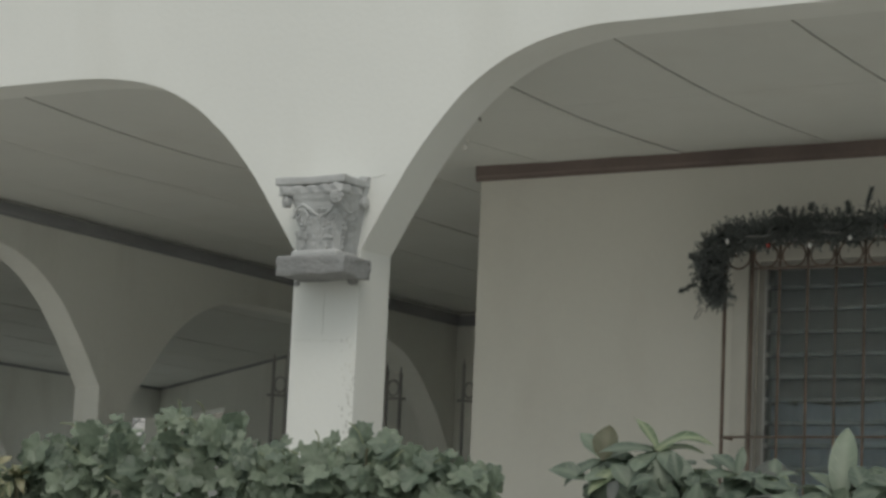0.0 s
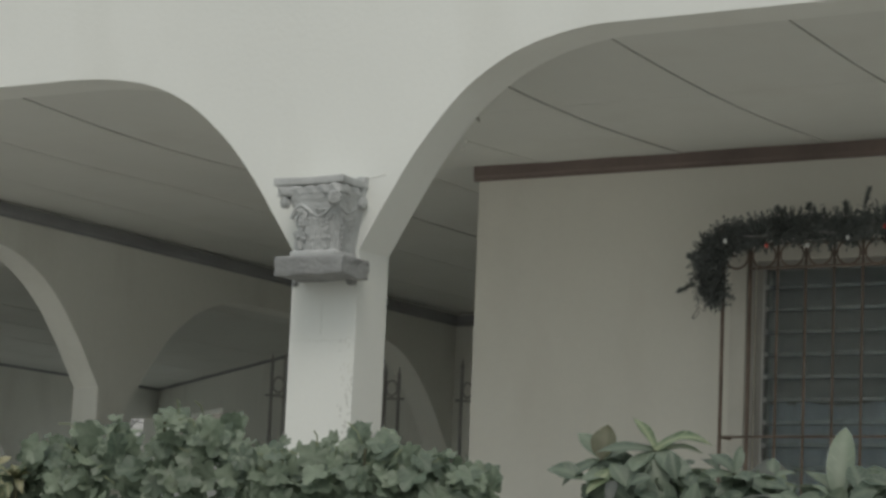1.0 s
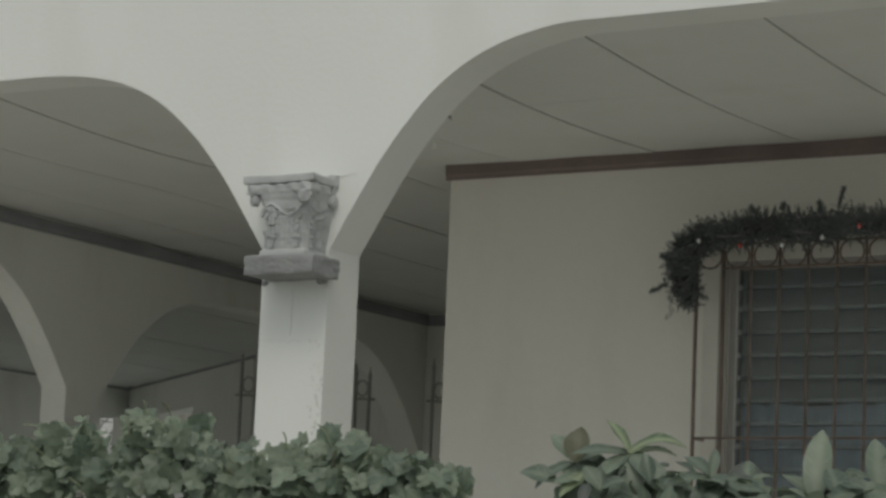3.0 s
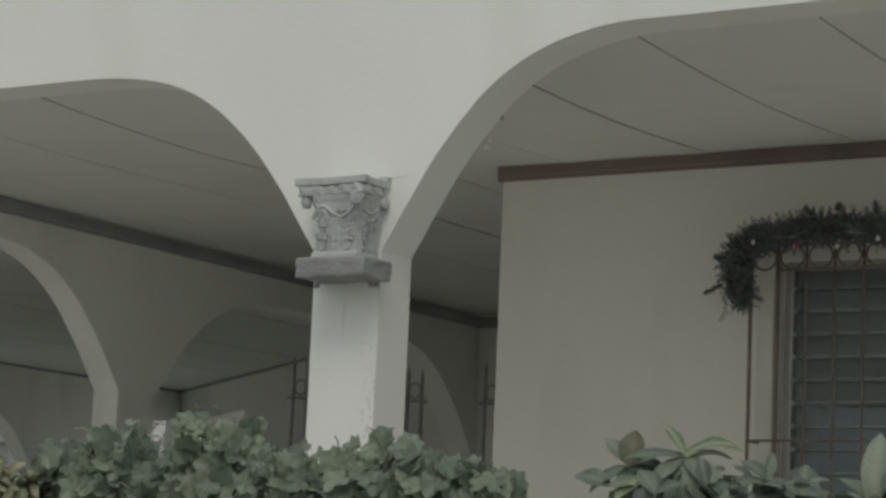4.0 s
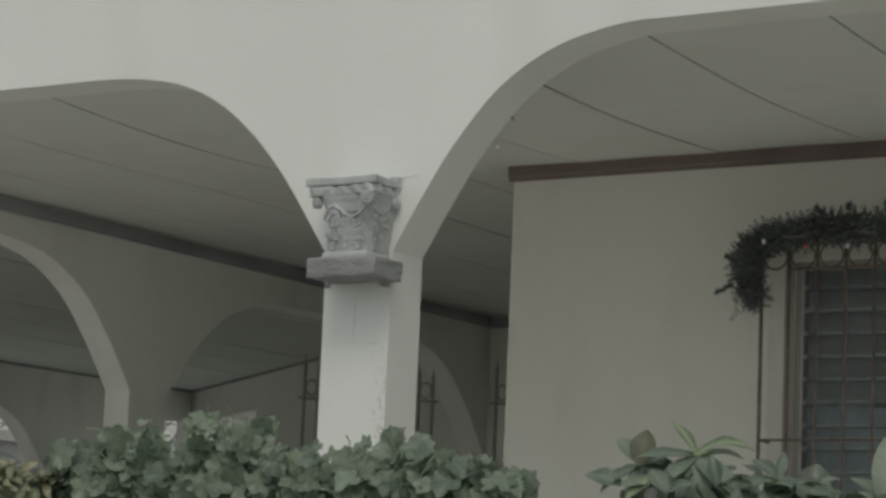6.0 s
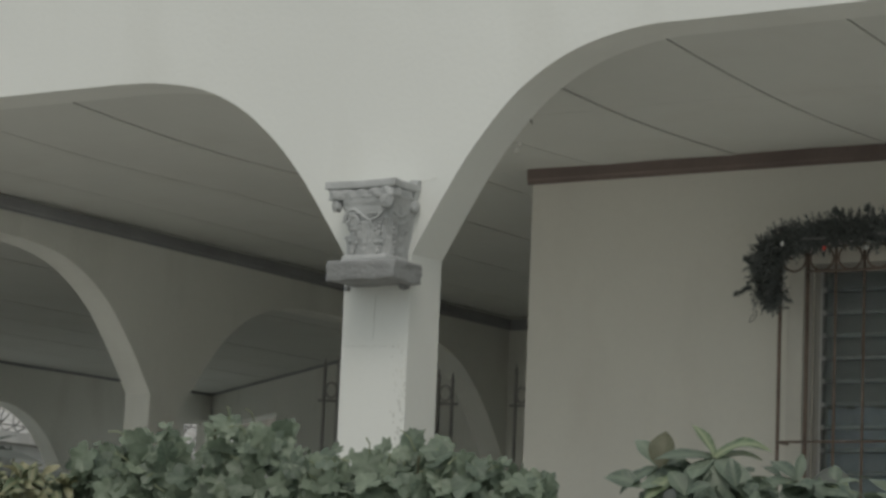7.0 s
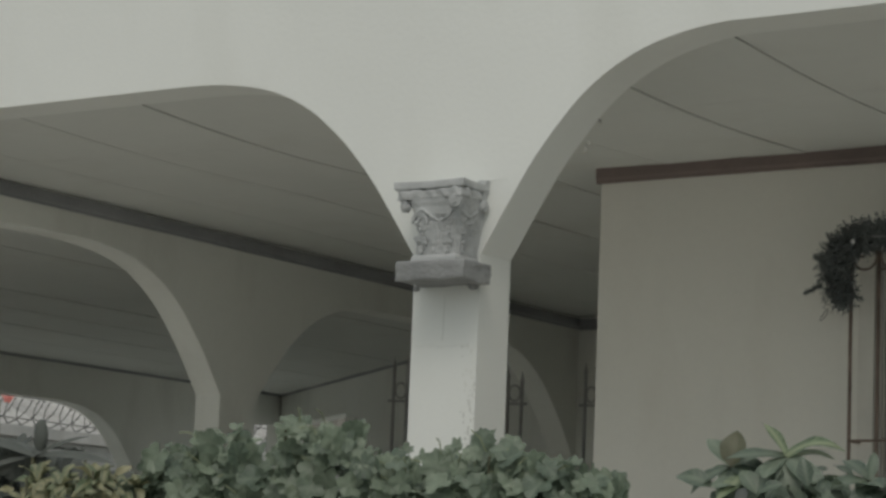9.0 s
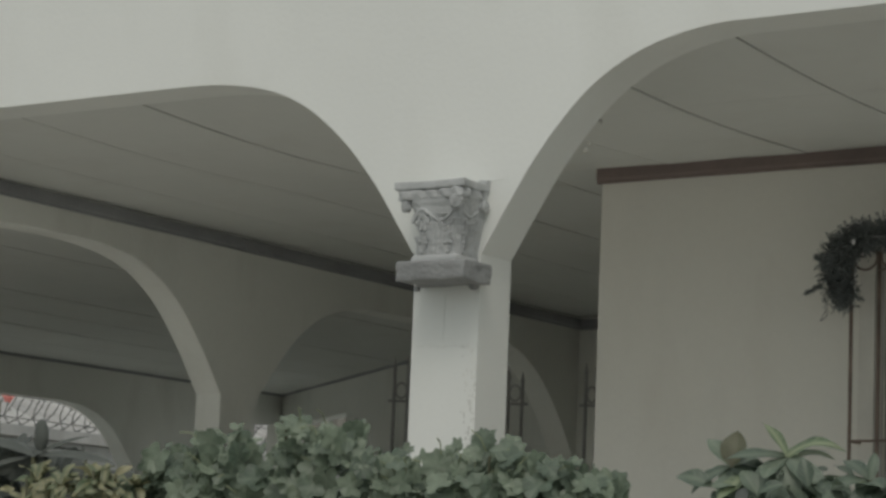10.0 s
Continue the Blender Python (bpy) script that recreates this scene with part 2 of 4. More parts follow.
def slab(bm, lower, origin, along, thick, top=None):
    """An upright plate: its lower edge in (distance along, height), straight on top; from the plan point origin, thick to the left of its way."""
    a = Vector((along[0], along[1], 0)).normalized()
    nrm = Vector((-a.y, a.x, 0))
    o = Vector((*origin, 0))

    def v(s, z, d):
        return bm.verts.new(o + a * s + nrm * d + Vector((0, 0, z)))

    low = [(v(s, z, 0), v(s, z, thick)) for s, z in lower]
    up, known = [], {}
    for s, z in lower:
        if s not in known:
            known[s] = (v(s, top, 0), v(s, top, thick))
        up.append(known[s])
    for (l0, l1), (m0, m1), (u0, u1), (w0, w1) in zip(low, low[1:], up, up[1:]):
        bm.faces.new((l0, l1, m1, m0))
        if u0 is w0:
            continue
        bm.faces.new((l0, m0, w0, u0))
        bm.faces.new((l1, u1, w1, m1))
        bm.faces.new((u0, w0, w1, u1))
    for (l0, l1), (u0, u1) in ((low[0], up[0]), (low[-1], up[-1])):
        bm.faces.new((l0, u0, u1, l1))
    bmesh.ops.recalc_face_normals(bm, faces=bm.faces[:])


def plate(bm, s0, s1, z0, z1, origin, along, thick):
    slab(bm, [(s0, z0), (s1, z0)], origin, along, thick, z1)


def lower_edge(s0, s1, base, openings):
    pts = [(s0, base)]
    for o in openings:
        pts += o
    return pts + [(s1, base)]


# ---- the large structure ----
DECK, CEIL, SPRING, CROWN = 0.87, 3.325, 2.655, 3.318
COL0, COL1 = -4.689, -4.436
BAY = 3.30
THICK = 0.175
XA, YW, YB = -7.741, 1.943, 5.95

bm = bmesh.new()
bmesh.ops.create_grid(bm, x_segments=60, y_segments=60, size=400)
structure(part("ground", bm, SOIL), "pale gravel and worn concrete in front of the house", "ground")

bm = bmesh.new()
box(bm, -14.8, 3.0, 0.0, 10.2, 0.0, DECK, 0.01)
structure(part("floor", bm, FLOOR), "raised porch floor with worn pale tiles", "floor")

# front wall with its row of arches
arches = []
for k in range(-2, 3):
    a0, a1 = COL1 + k * BAY, COL1 + (k + 1) * BAY - (COL1 - COL0)
    arches.append(arch(a0, a1, DECK, SPRING, CROWN if k >= 0 else 3.304, 0.93 if k >= 0 else 1.01))
bm = bmesh.new()
x0 = COL0 - 3 * BAY - 0.15
slab(bm, lower_edge(0, 3.0 - x0, DECK, [[(x - x0, z) for x, z in o] for o in arches if o[-1][0] < 3.0]), (x0, 0.0), (1, 0), THICK, 4.5)
structure(part("wall_front", bm, WHITE), "white stucco front wall with a row of flat-topped arches", "wall")

# cross wall between porch and inner hall
bm = bmesh.new()
slab(bm, lower_edge(0, YB - THICK, DECK, [[(y - THICK, z) for y, z in arch(*a)] for a in ((0.35, 2.722, DECK, 2.53, 3.135, 1.05), (2.95, 5.925, DECK, 2.46, 3.08, 1.05))]), (XA, THICK), (0, 1), 0.15, CEIL - 0.002)
structure(part("wall_cross", bm, INNER), "plain plaster cross wall with two wide arches", "wall")

# wall with the barred window; its opening is cut through
WX0, WX1, WZ0, WZ1 = -3.952, -2.69, 1.75, 2.88
bm = bmesh.new()
for s0, s1, z0, z1 in ((-5.18, WX0, DECK, CEIL), (WX1, 2.85, DECK, CEIL), (WX0, WX1, WZ1, CEIL), (WX0, WX1, DECK, WZ0)):
    plate(bm, s0, s1, z0, z1, (0, YW), (1, 0), 0.15)
plate(bm, YW + 0.15, YB, DECK, CEIL, (-5.03, 0), (0, 1), 0.15)
structure(part("wall_window", bm, CREAM), "cream plaster wall of the room with the barred window", "wall")

# far walls of the porch and of the hall
bm = bmesh.new()
plate(bm, XA, -5.03, DECK, CEIL, (0, YB), (1, 0), 0.15)
structure(part("wall_porch_end", bm, INNER), "plain plaster wall closing the porch", "wall")
E0, E1 = Vector((-13.2, 9.94)), Vector((XA - 0.15, YB + 0.04))
ED = (E1 - E0).normalized()
EL = (E1 - E0).length
bm = bmesh.new()
ES0, ES1, EZ0, EZ1 = 0.12, 2.2, 1.9, 3.02
for s0, s1, z0, z1 in ((0, ES0, DECK, CEIL), (ES1, EL, DECK, CEIL), (ES0, ES1, EZ1, CEIL), (ES0, ES1, DECK, EZ0)):
    plate(bm, s0, s1, z0, z1, E0, ED, 0.12)
structure(part("wall_hall_slanted", bm, INNER), "slanted plaster wall of the hall with a small window opening", "wall")
bm = bmesh.new()
slab(bm, lower_edge(0, 9.94 - THICK, DECK, [[(y - THICK, z) for y, z in arch(4.6, 8.05, DECK, 2.45, 3.0, 0.95)], [(9.41 - THICK, DECK), (9.41 - THICK, 3.013), (9.76 - THICK, 3.043), (9.76 - THICK, DECK)]]), (-12.95, THICK), (0, 1), 0.15, CEIL - 0.002)
structure(part("wall_hall_end", bm, INNER), "plaster end wall of the hall with an arch and a square opening", "wall")
bm = bmesh.new()
box(bm, 2.85, 3.0, THICK, 10.0, DECK, CEIL)
structure(part("wall_side", bm, CREAM), "plain plaster side wall", "wall")

# ceiling of thin boards that sag between their beams; open joints between them
bm = bmesh.new()
PANEL = 0.61
lines = [THICK + 0.005, 0.93, 1.95, 3.17, 4.39, 5.61, 6.83, 8.05, 9.27, 10.2]


def sag(y):
    k = 0 if y < 1.95 else 1
    a, b, d = ((0.15, 1.95, 0.03), (1.95, 5.95, 0.006))[k]
    return d * math.sin(math.pi * min(1, max(0, (y - a) / (b - a))))


for i in range(-16, 12):
    px0, px1 = -4.27 + i * PANEL + 0.0056, -4.27 + (i + 1) * PANEL - 0.0056
    lift = random.uniform(-0.002, 0.002)
    for y0, y1 in zip(lines, lines[1:]):
        seg = 6
        rows = []
        for j in range(seg + 1):
            y = y0 + 0.0018 + (y1 - y0 - 0.0036) * j / seg
            z = CEIL - 0.0085 * min(y, 2.0) - 0.005 * min(4.0, max(0.0, y - 2.0)) + lift
            rows.append([bm.verts.new((x, y, z + up - sag(y) * min(1.0, max(0.2, (x + 7.7) / 1.6)))) for x, up in ((px0, 0), ((px0 + px1) / 2, 0.003), (px1, 0))])
        for j in range(seg):
            for c in range(2):
                bm.faces.new((rows[j][c], rows[j + 1][c], rows[j + 1][c + 1], rows[j][c + 1]))
bmesh.ops.recalc_face_normals(bm, faces=bm.faces[:])
ex = bmesh.ops.extrude_face_region(bm, geom=bm.faces[:])
bmesh.ops.translate(bm, verts=[v for v in ex["geom"] if isinstance(v, bmesh.types.BMVert)], vec=(0, 0, 0.012))
bmesh.ops.recalc_face_normals(bm, faces=bm.faces[:])
structure(part("ceiling", bm, BOARD), "greyish ceiling boards sagging between open joints", "ceiling")
bm = bmesh.new()
box(bm, -13.4, 3.0, THICK, 10.3, CEIL + 0.06, CEIL + 0.2)
structure(part("roof", bm, WHITE), "plain flat roof slab over the porch", "roof")


def trim(name, p, q, side, label, low=3.25, wood=None, drop=(0.0, 0.0)):
    """A wooden moulding under the ceiling, from p to q, proud of the wall to that side."""
    a = (Vector(q) - Vector(p)).normalized()
    m = bmesh.new()
    ln = (Vector(q) - Vector(p)).length
    prof = [(0.0, low), (0.0, 3.312), (0.018, 3.312), (0.018, low + 0.02), (0.012, low + 0.012), (0.012, low)]
    nn = Vector((-a.y, a.x)) * side
    r0 = [m.verts.new((p[0] + nn.x * d, p[1] + nn.y * d, z - drop[0])) for d, z in prof]
    r1 = [m.verts.new((q[0] + nn.x * d, q[1] + nn.y * d, z - drop[1])) for d, z in prof]
    for i in range(len(prof)):
        j = (i + 1) % len(prof)
        m.faces.new((r0[i], r0[j], r1[j], r1[i]))
    m.faces.new(r0)
    m.faces.new(r1)
    bmesh.ops.recalc_face_normals(m, faces=m.faces[:])
    return structure(part(name, m, wood or TRIM), label, "trim")


trim("trim_window_wall", (-5.198, YW), (2.85, YW), -1, "dark brown wooden moulding between wall and ceiling")
# mouldings deeper in wear the haze-greyed copy of the brown
trim("trim_room_side", (-5.18, YW), (-5.18, YB), 1, "dark brown wooden moulding between wall and ceiling", wood=HAZED_TRIM, drop=(0.0, 0.03))
trim("trim_cross_wall", (XA, THICK), (XA, YB), -1, "dark brown wooden moulding between wall and ceiling", wood=HAZED_TRIM, drop=(0.0, 0.035))
trim("trim_porch_end", (XA, YB), (-5.18, YB), -1, "dark brown wooden moulding between wall and ceiling", wood=HAZED_TRIM, drop=(0.035, 0.03))
trim("trim_hall_slanted", (E0.x, E0.y), (E1.x, E1.y), -1, "dark brown wooden moulding between wall and ceiling", 3.272, HAZED_TRIM)
trim("trim_hall_end", (-12.95, THICK), (-12.95, 9.94), -1, "dark brown wooden moulding between wall and ceiling", 3.272, HAZED_TRIM)


# chipped spots on the inner edge of the arch
for x, z, r, wear in ((-4.117, 3.088, 0.006, FRAME), (-4.172, 3.000, 0.009, CASING), (-4.160, 3.020, 0.006, CASING)):
    bm = bmesh.new()
    bmesh.ops.create_icosphere(bm, subdivisions=2, radius=r, matrix=Matrix.Translation((x, THICK, z)) @ Matrix.Diagonal((1, 0.5, 1.2, 1)))
    for v in bm.verts:
        v.co += Vector((noise.noise(v.co * 90), 0.3 * noise.noise(v.co * 70), noise.noise(v.co * 80))) * r * 0.9
    structure(part("plaster_chip", bm, wear), "rough chipped spot on the edge of the arch", "chip")


# ---- the capital on the front pier ----
def empty(name, at, label, category, group=""):
    ob = new(name)
    ob.location = at
    ob.empty_display_size = 0.05
    return tagged(ob, label, category, group)


def roughen(bm, amount, scale, seed=0.0):
    for v in bm.verts:
        q = v.co * scale + Vector((seed, seed * 2, 0))
        v.co += Vector((noise.noise(q), noise.noise(q + Vector((7, 0, 0))), noise.noise(q + Vector((0, 9, 0))))) * amount


def cut(bm, n):
    bmesh.ops.subdivide_edges(bm, edges=bm.edges[:], cuts=n, use_grid_fill=True)


capital = empty("column_capital", (-4.53, 0, 2.55), "weathered grey cast stone capital with acanthus leaves on the pier", "capital")


def cap_part(name, bm, label="", smooth=True, parent=None, stone=None):
    bmesh.ops.translate(bm, verts=bm.verts[:], vec=(4.53, 0, -2.55))
    return part(name, bm, stone or STONE, parent or capital, label, smooth)


KX0, KX1 = -4.652, -4.391
bm = bmesh.new()
box(bm, KX0, KX1, -0.157, 0.0, 2.556, 2.617, 0.006)
cut(bm, 5)
roughen(bm, 0.0035, 28)
roughen(bm, 0.004, 70, 3)
for v in bm.verts:
    if v.co.y > -0.09 and v.co.x > -4.42:
        v.co.x += 0.010 * noise.noise(v.co * 60)
        if v.co.z < 2.575:
            v.co.z -= 0.016 * abs(noise.noise(v.co * 40))
cap_part("base_slab", bm, "chipped rough darker stone base slab", stone=SLAB)
bm = bmesh.new()
box(bm, -4.617, -4.440, -0.130, 0.0, 2.612, 2.640, 0.011)
cut(bm, 2)
roughen(bm, 0.002, 45, 2)
cap_part("necking", bm)

# tapering bell, square with rounded corners
bm = bmesh.new()
rings = []
for i in range(31):
    t = i / 30
    z = 2.636 + 0.185 * t
    w = 0.079 + 0.012 * t + 0.020 * t ** 2.5
    d = 0.114 + 0.006 * t + 0.018 * t ** 2.5
    ring = []
    for k in range(65):
        a = math.pi * k / 64
        c, sn = math.cos(a), math.sin(a)
        p = 0.30
        ring.append(bm.verts.new((-4.527 + w * math.copysign(abs(c) ** p, c), -d * abs(sn) ** p, z)))
    rings.append(ring)
for a, b in zip(rings, rings[1:]):
    for k in range(64):
        bm.faces.new((a[k], b[k], b[k + 1], a[k + 1]))
roughen(bm, 0.004, 42, 5)
roughen(bm, 0.004, 95, 1)
bmesh.ops.recalc_face_normals(bm, faces=bm.faces[:])
cap_part("bell", bm)


def acanthus(width, height, curl, lobes=5):
    """A carved leaf in the plane x-z, standing proud towards -y, its tip rolled outwards."""
    m = bmesh.new()
    nu, nv = 12, 22
    grid = []
    for j in range(nv + 1):
        t = j / nv
        half = width / 2 * (0.55 + 0.75 * t - 0.85 * t ** 4) * (1 + 0.10 * math.sin(t * lobes * math.tau))
        row = []
        for i in range(nu + 1):
            u = i / nu * 2 - 1
            x = half * u
            y = -0.002 - 0.006 * (1 - u * u) + 0.0022 * math.cos(u * 3.2 * math.pi) * (1 - 0.3 * t)
            z = height * t
            if t > 0.62:
                r = (t - 0.62) / 0.38
                y -= curl * math.sin(r * 2.6)
                z -= height * 0.20 * r ** 2.2
            row.append(m.verts.new((x, y, z)))
        grid.append(row)
    for j in range(nv):
        for i in range(nu):
            m.faces.new((grid[j][i], grid[j][i + 1], grid[j + 1][i + 1], grid[j + 1][i]))
    rim = [grid[0][i] for i in range(nu + 1)] + [grid[j][nu] for j in range(1, nv + 1)] + [grid[nv][i] for i in range(nu - 1, -1, -1)] + [grid[j][0] for j in range(nv - 1, 0, -1)]
    rear = [m.verts.new(v.co + Vector((0, 0.012, 0))) for v in rim]
    for i in range(len(rim)):
        j = (i + 1) % len(rim)
        m.faces.new((rim[i], rear[i], rear[j], rim[j]))
    bmesh.ops.recalc_face_normals(m, faces=m.faces[:])
    return m


def placed(bm, at, turn=0, lean=0, roll=0):
    bmesh.ops.transform(bm, matrix=Matrix.Translation(at) @ Euler((radians(lean), radians(roll), radians(turn))).to_matrix().to_4x4(), verts=bm.verts[:])
    return bm


for x, y, z, w, h, c, turn in ((-4.532, -0.112, 2.637, 0.072, 0.135, 0.006, 0), (-4.606, -0.096, 2.637, 0.050, 0.085, 0.005, -45), (-4.462, -0.100, 2.637, 0.062, 0.150, 0.008, 45), (-4.584, -0.112, 2.637, 0.034, 0.062, 0.005, 0), (-4.488, -0.112, 2.637, 0.032, 0.055, 0.005, 0),
                               (-4.578, -0.118, 2.715, 0.050, 0.070, 0.008, -6), (-4.500, -0.118, 2.715, 0.050, 0.070, 0.008, 6), (-4.455, -0.045, 2.637, 0.056, 0.115, 0.006, 90)):
    m = acanthus(w, h, c)
    roughen(m, 0.0035, 85, x * 50)
    cap_part("acanthus_leaf", placed(m, (x, y + 0.004, z), turn, 6), "carved acanthus leaf with curled tip")


def scroll(r0, turns, thick, flip=1):
    m = bmesh.new()
    pts = []
    for i in range(30):
        t = i / 29
        a = t * turns * math.tau
        r = r0 * (1 - 0.82 * t)
        pts.append((flip * r * math.cos(a), -0.004 * t, r * math.sin(a)))
    tube(m, pts, lambda q: thick * (1 - 0.35 * q), 8)
    bmesh.ops.create_uvsphere(m, u_segments=10, v_segments=6, radius=thick * 0.9, matrix=Matrix.Translation((0, -0.006, 0)))
    bmesh.ops.create_cone(m, cap_ends=True, segments=20, radius1=r0, radius2=r0, depth=0.018, matrix=Matrix.Translation((0, 0.006, 0)) @ Matrix.Rotation(math.pi / 2, 4, "X"))
    bmesh.ops.recalc_face_normals(m, faces=m.faces[:])
    return m


for x, y, z, r, turn, flip in ((-4.645, -0.130, 2.798, 0.019, -30, -1), (-4.438, -0.148, 2.800, 0.021, 35, 1), (-4.415, -0.02, 2.800, 0.018, 90, 1)):
    cap_part("volute", placed(scroll(r, 2.2, 0.0055, flip), (x, y, z), turn), "carved spiral volute under the abacus")
# wavy stalks carved across the upper bell
for pts in (((-4.618, -0.118, 2.745), (-4.606, -0.124, 2.772), (-4.580, -0.129, 2.788), (-4.556, -0.130, 2.776), (-4.535, -0.129, 2.756), (-4.508, -0.128, 2.744), (-4.480, -0.128, 2.757), (-4.456, -0.128, 2.780)),
            ((-4.600, -0.122, 2.735), (-4.590, -0.126, 2.757), (-4.570, -0.128, 2.765), (-4.556, -0.127, 2.752), (-4.560, -0.126, 2.738)),
            ((-4.436, -0.112, 2.775), (-4.432, -0.085, 2.757), (-4.432, -0.060, 2.765), (-4.428, -0.035, 2.785)),
            ((-4.438, -0.100, 2.745), (-4.436, -0.075, 2.735), (-4.436, -0.050, 2.745), (-4.434, -0.030, 2.758))):
    m = bmesh.new()
    line = [Vector(p) for p in pts]
    for k in range(3):
        line = [line[0]] + [q for a, b in zip(line, line[1:]) for q in (a.lerp(b, 0.25), a.lerp(b, 0.75))] + [line[-1]]
    tube(m, line, lambda q: 0.0062 - 0.002 * q, 7)
    roughen(m, 0.0035, 80, 4)
    cap_part("stalk", m, "raised wavy stalk")
# strings of drilled beads along the leaf edges
for cx, cy, turn, edge, lean in ((-4.548, -0.120, 0, -0.030, 0.014), (-4.462, -0.106, 45, -0.026, 0.010), (-4.462, -0.106, 45, 0.026, 0.0)):
    for i in range(7):
        t = i / 6
        m = bmesh.new()
        bmesh.ops.create_icosphere(m, subdivisions=2, radius=0.0048 - 0.001 * math.sin(i * 2.3))
        a = radians(turn)
        u, d = edge + lean * math.sin(t * 4.5) - 0.3 * edge * t * t, -0.002 - 0.010 * t
        cap_part("bead", placed(m, (cx + u * math.cos(a) - d * math.sin(a), cy + u * math.sin(a) + d * math.cos(a), 2.648 + 0.088 * t)))
# squeezed-out bedding mortar under the slab
for x0, x1, y0, z0 in ((-4.686, -4.660, -0.010, 2.546), (-4.462, -4.438, -0.030, 2.541)):
    bm = bmesh.new()
    box(bm, x0, x1, y0, 0.0, z0, 2.562, 0.006)
    cut(bm, 3)
    roughen(bm, 0.006, 55, x0)
    cap_part("mortar", bm, "ragged grey bedding mortar", stone=SLAB)
bm = bmesh.new()
slab(bm, [(0, 2.640), (0.03, 2.640)], (-4.484, -0.02), (1, 0), 0.02, 2.886)
for v in bm.verts:
    if v.co.z > 2.8:
        v.co.x += 0.044
cut(bm, 3)
roughen(bm, 0.003, 40, 6)
cap_part("back_plate", bm, "rough stone back plate against the wall", False)

# ruffled band and abacus
bm = bmesh.new()
box(bm, -4.668, -4.420, -0.138, 0.0, 2.815, 2.848, 0.008)
cut(bm, 13)
for v in bm.verts:
    along = v.co.x if v.co.y < -0.12 else v.co.y
    if v.co.y < -0.12:
        v.co.y += 0.008 * math.cos((v.co.x + 4.545) * 26) - 0.008 * math.sin(v.co.x * 125 + v.co.z * 90)
    elif v.co.x > -4.44:
        v.co.x += 0.008 * math.sin(v.co.y * 105 + v.co.z * 60)
roughen(bm, 0.003, 55, 8)
cap_part("ruffled_band", bm, "band of ruffled carving")
bm = bmesh.new()
box(bm, -4.681, -4.409, -0.146, 0.0, 2.850, 2.876, 0.005)
cut(bm, 5)
for v in bm.verts:
    if v.co.y < -0.12:
        v.co.y += 0.014 * max(0, math.cos((v.co.x + 4.545) * 11.5))
    if v.co.x > -4.43:
        v.co.x -= 0.012 * max(0, math.sin(-v.co.y * 21))
roughen(bm, 0.0018, 40, 4)
cap_part("abacus", bm, "thin concave-sided top plate")

# hairline cracks in the plaster of the pier and wall
def crack(p, q, wiggle, seed):
    m = bmesh.new()
    p, q = Vector(p), Vector(q)
    n = 40
    rows = []
    for i in range(n + 1):
        t = i / n
        c = p.lerp(q, t)
        c += Vector((noise.noise((t * 6, seed, 0)), 0, noise.noise((t * 6, 0, seed)))) * wiggle
        w = 0.0006 * (0.4 + abs(noise.noise((t * 9, seed, 4))))
        d = (q - p).normalized()
        s = Vector((-d.z, 0, d.x)) * w
        rows.append((m.verts.new(c - s + Vector((0, 0.001, 0))), m.verts.new(c + Vector((0, -0.0006, 0))), m.verts.new(c + s + Vector((0, 0.001, 0)))))
    for a, b in zip(rows, rows[1:]):
        m.faces.new((a[0], a[1], b[1], b[0]))
        m.faces.new((a[1], a[2], b[2], b[1]))
    bmesh.ops.recalc_face_normals(m, faces=m.faces[:])
    return structure(part("plaster_crack", m, CRACK), "fine crack in the white plaster of the pier", "crack")


crack((-4.688, -0.001, 2.374), (-4.437, -0.001, 2.360), 0.022, 1.0)
crack((-4.565, -0.001, 2.53), (-4.567, -0.001, 2.385), 0.005, 2.0)

crack((-4.405, -0.001, 2.884), (-4.345, -0.001, 2.893), 0.006, 5.0)

# flaked and pitted strip of paint along the pier's edge
rng = random.Random(8)
bm = bmesh.new()
for i in range(70):
    px, pz = -4.436 - abs(rng.gauss(0.004, 0.020)), rng.uniform(1.98, 2.37)
    w, h = rng.uniform(0.0015, 0.006), rng.uniform(0.002, 0.011)
    ring = [bm.verts.new((px + w * math.cos(k * math.tau / 7) * rng.uniform(0.6, 1.2), -0.0004, pz + h * math.sin(k * math.tau / 7) * rng.uniform(0.6, 1.2))) for k in range(7)]
    mid = bm.verts.new((px, -0.0018, pz))
    for k in range(7):
        bm.faces.new((ring[k], ring[(k + 1) % 7], mid))
bmesh.ops.recalc_face_normals(bm, faces=bm.faces[:])
structure(part("flaked_paint", bm, CRACK), "small flakes and pits in the pier's white paint", "flaked paint")

# ---- the barred louvre window ----
window = structure(new("window_1"), "glass louvre window in a grey painted frame", "window")
window.location = (WX0, YW, WZ0)


def at_window(name, bm, mat, label="", parent=None, smooth=False):
    bmesh.ops.translate(bm, verts=bm.verts[:], vec=(-WX0, -YW, -WZ0))
    return part(name, bm, mat, parent or window, label, smooth)


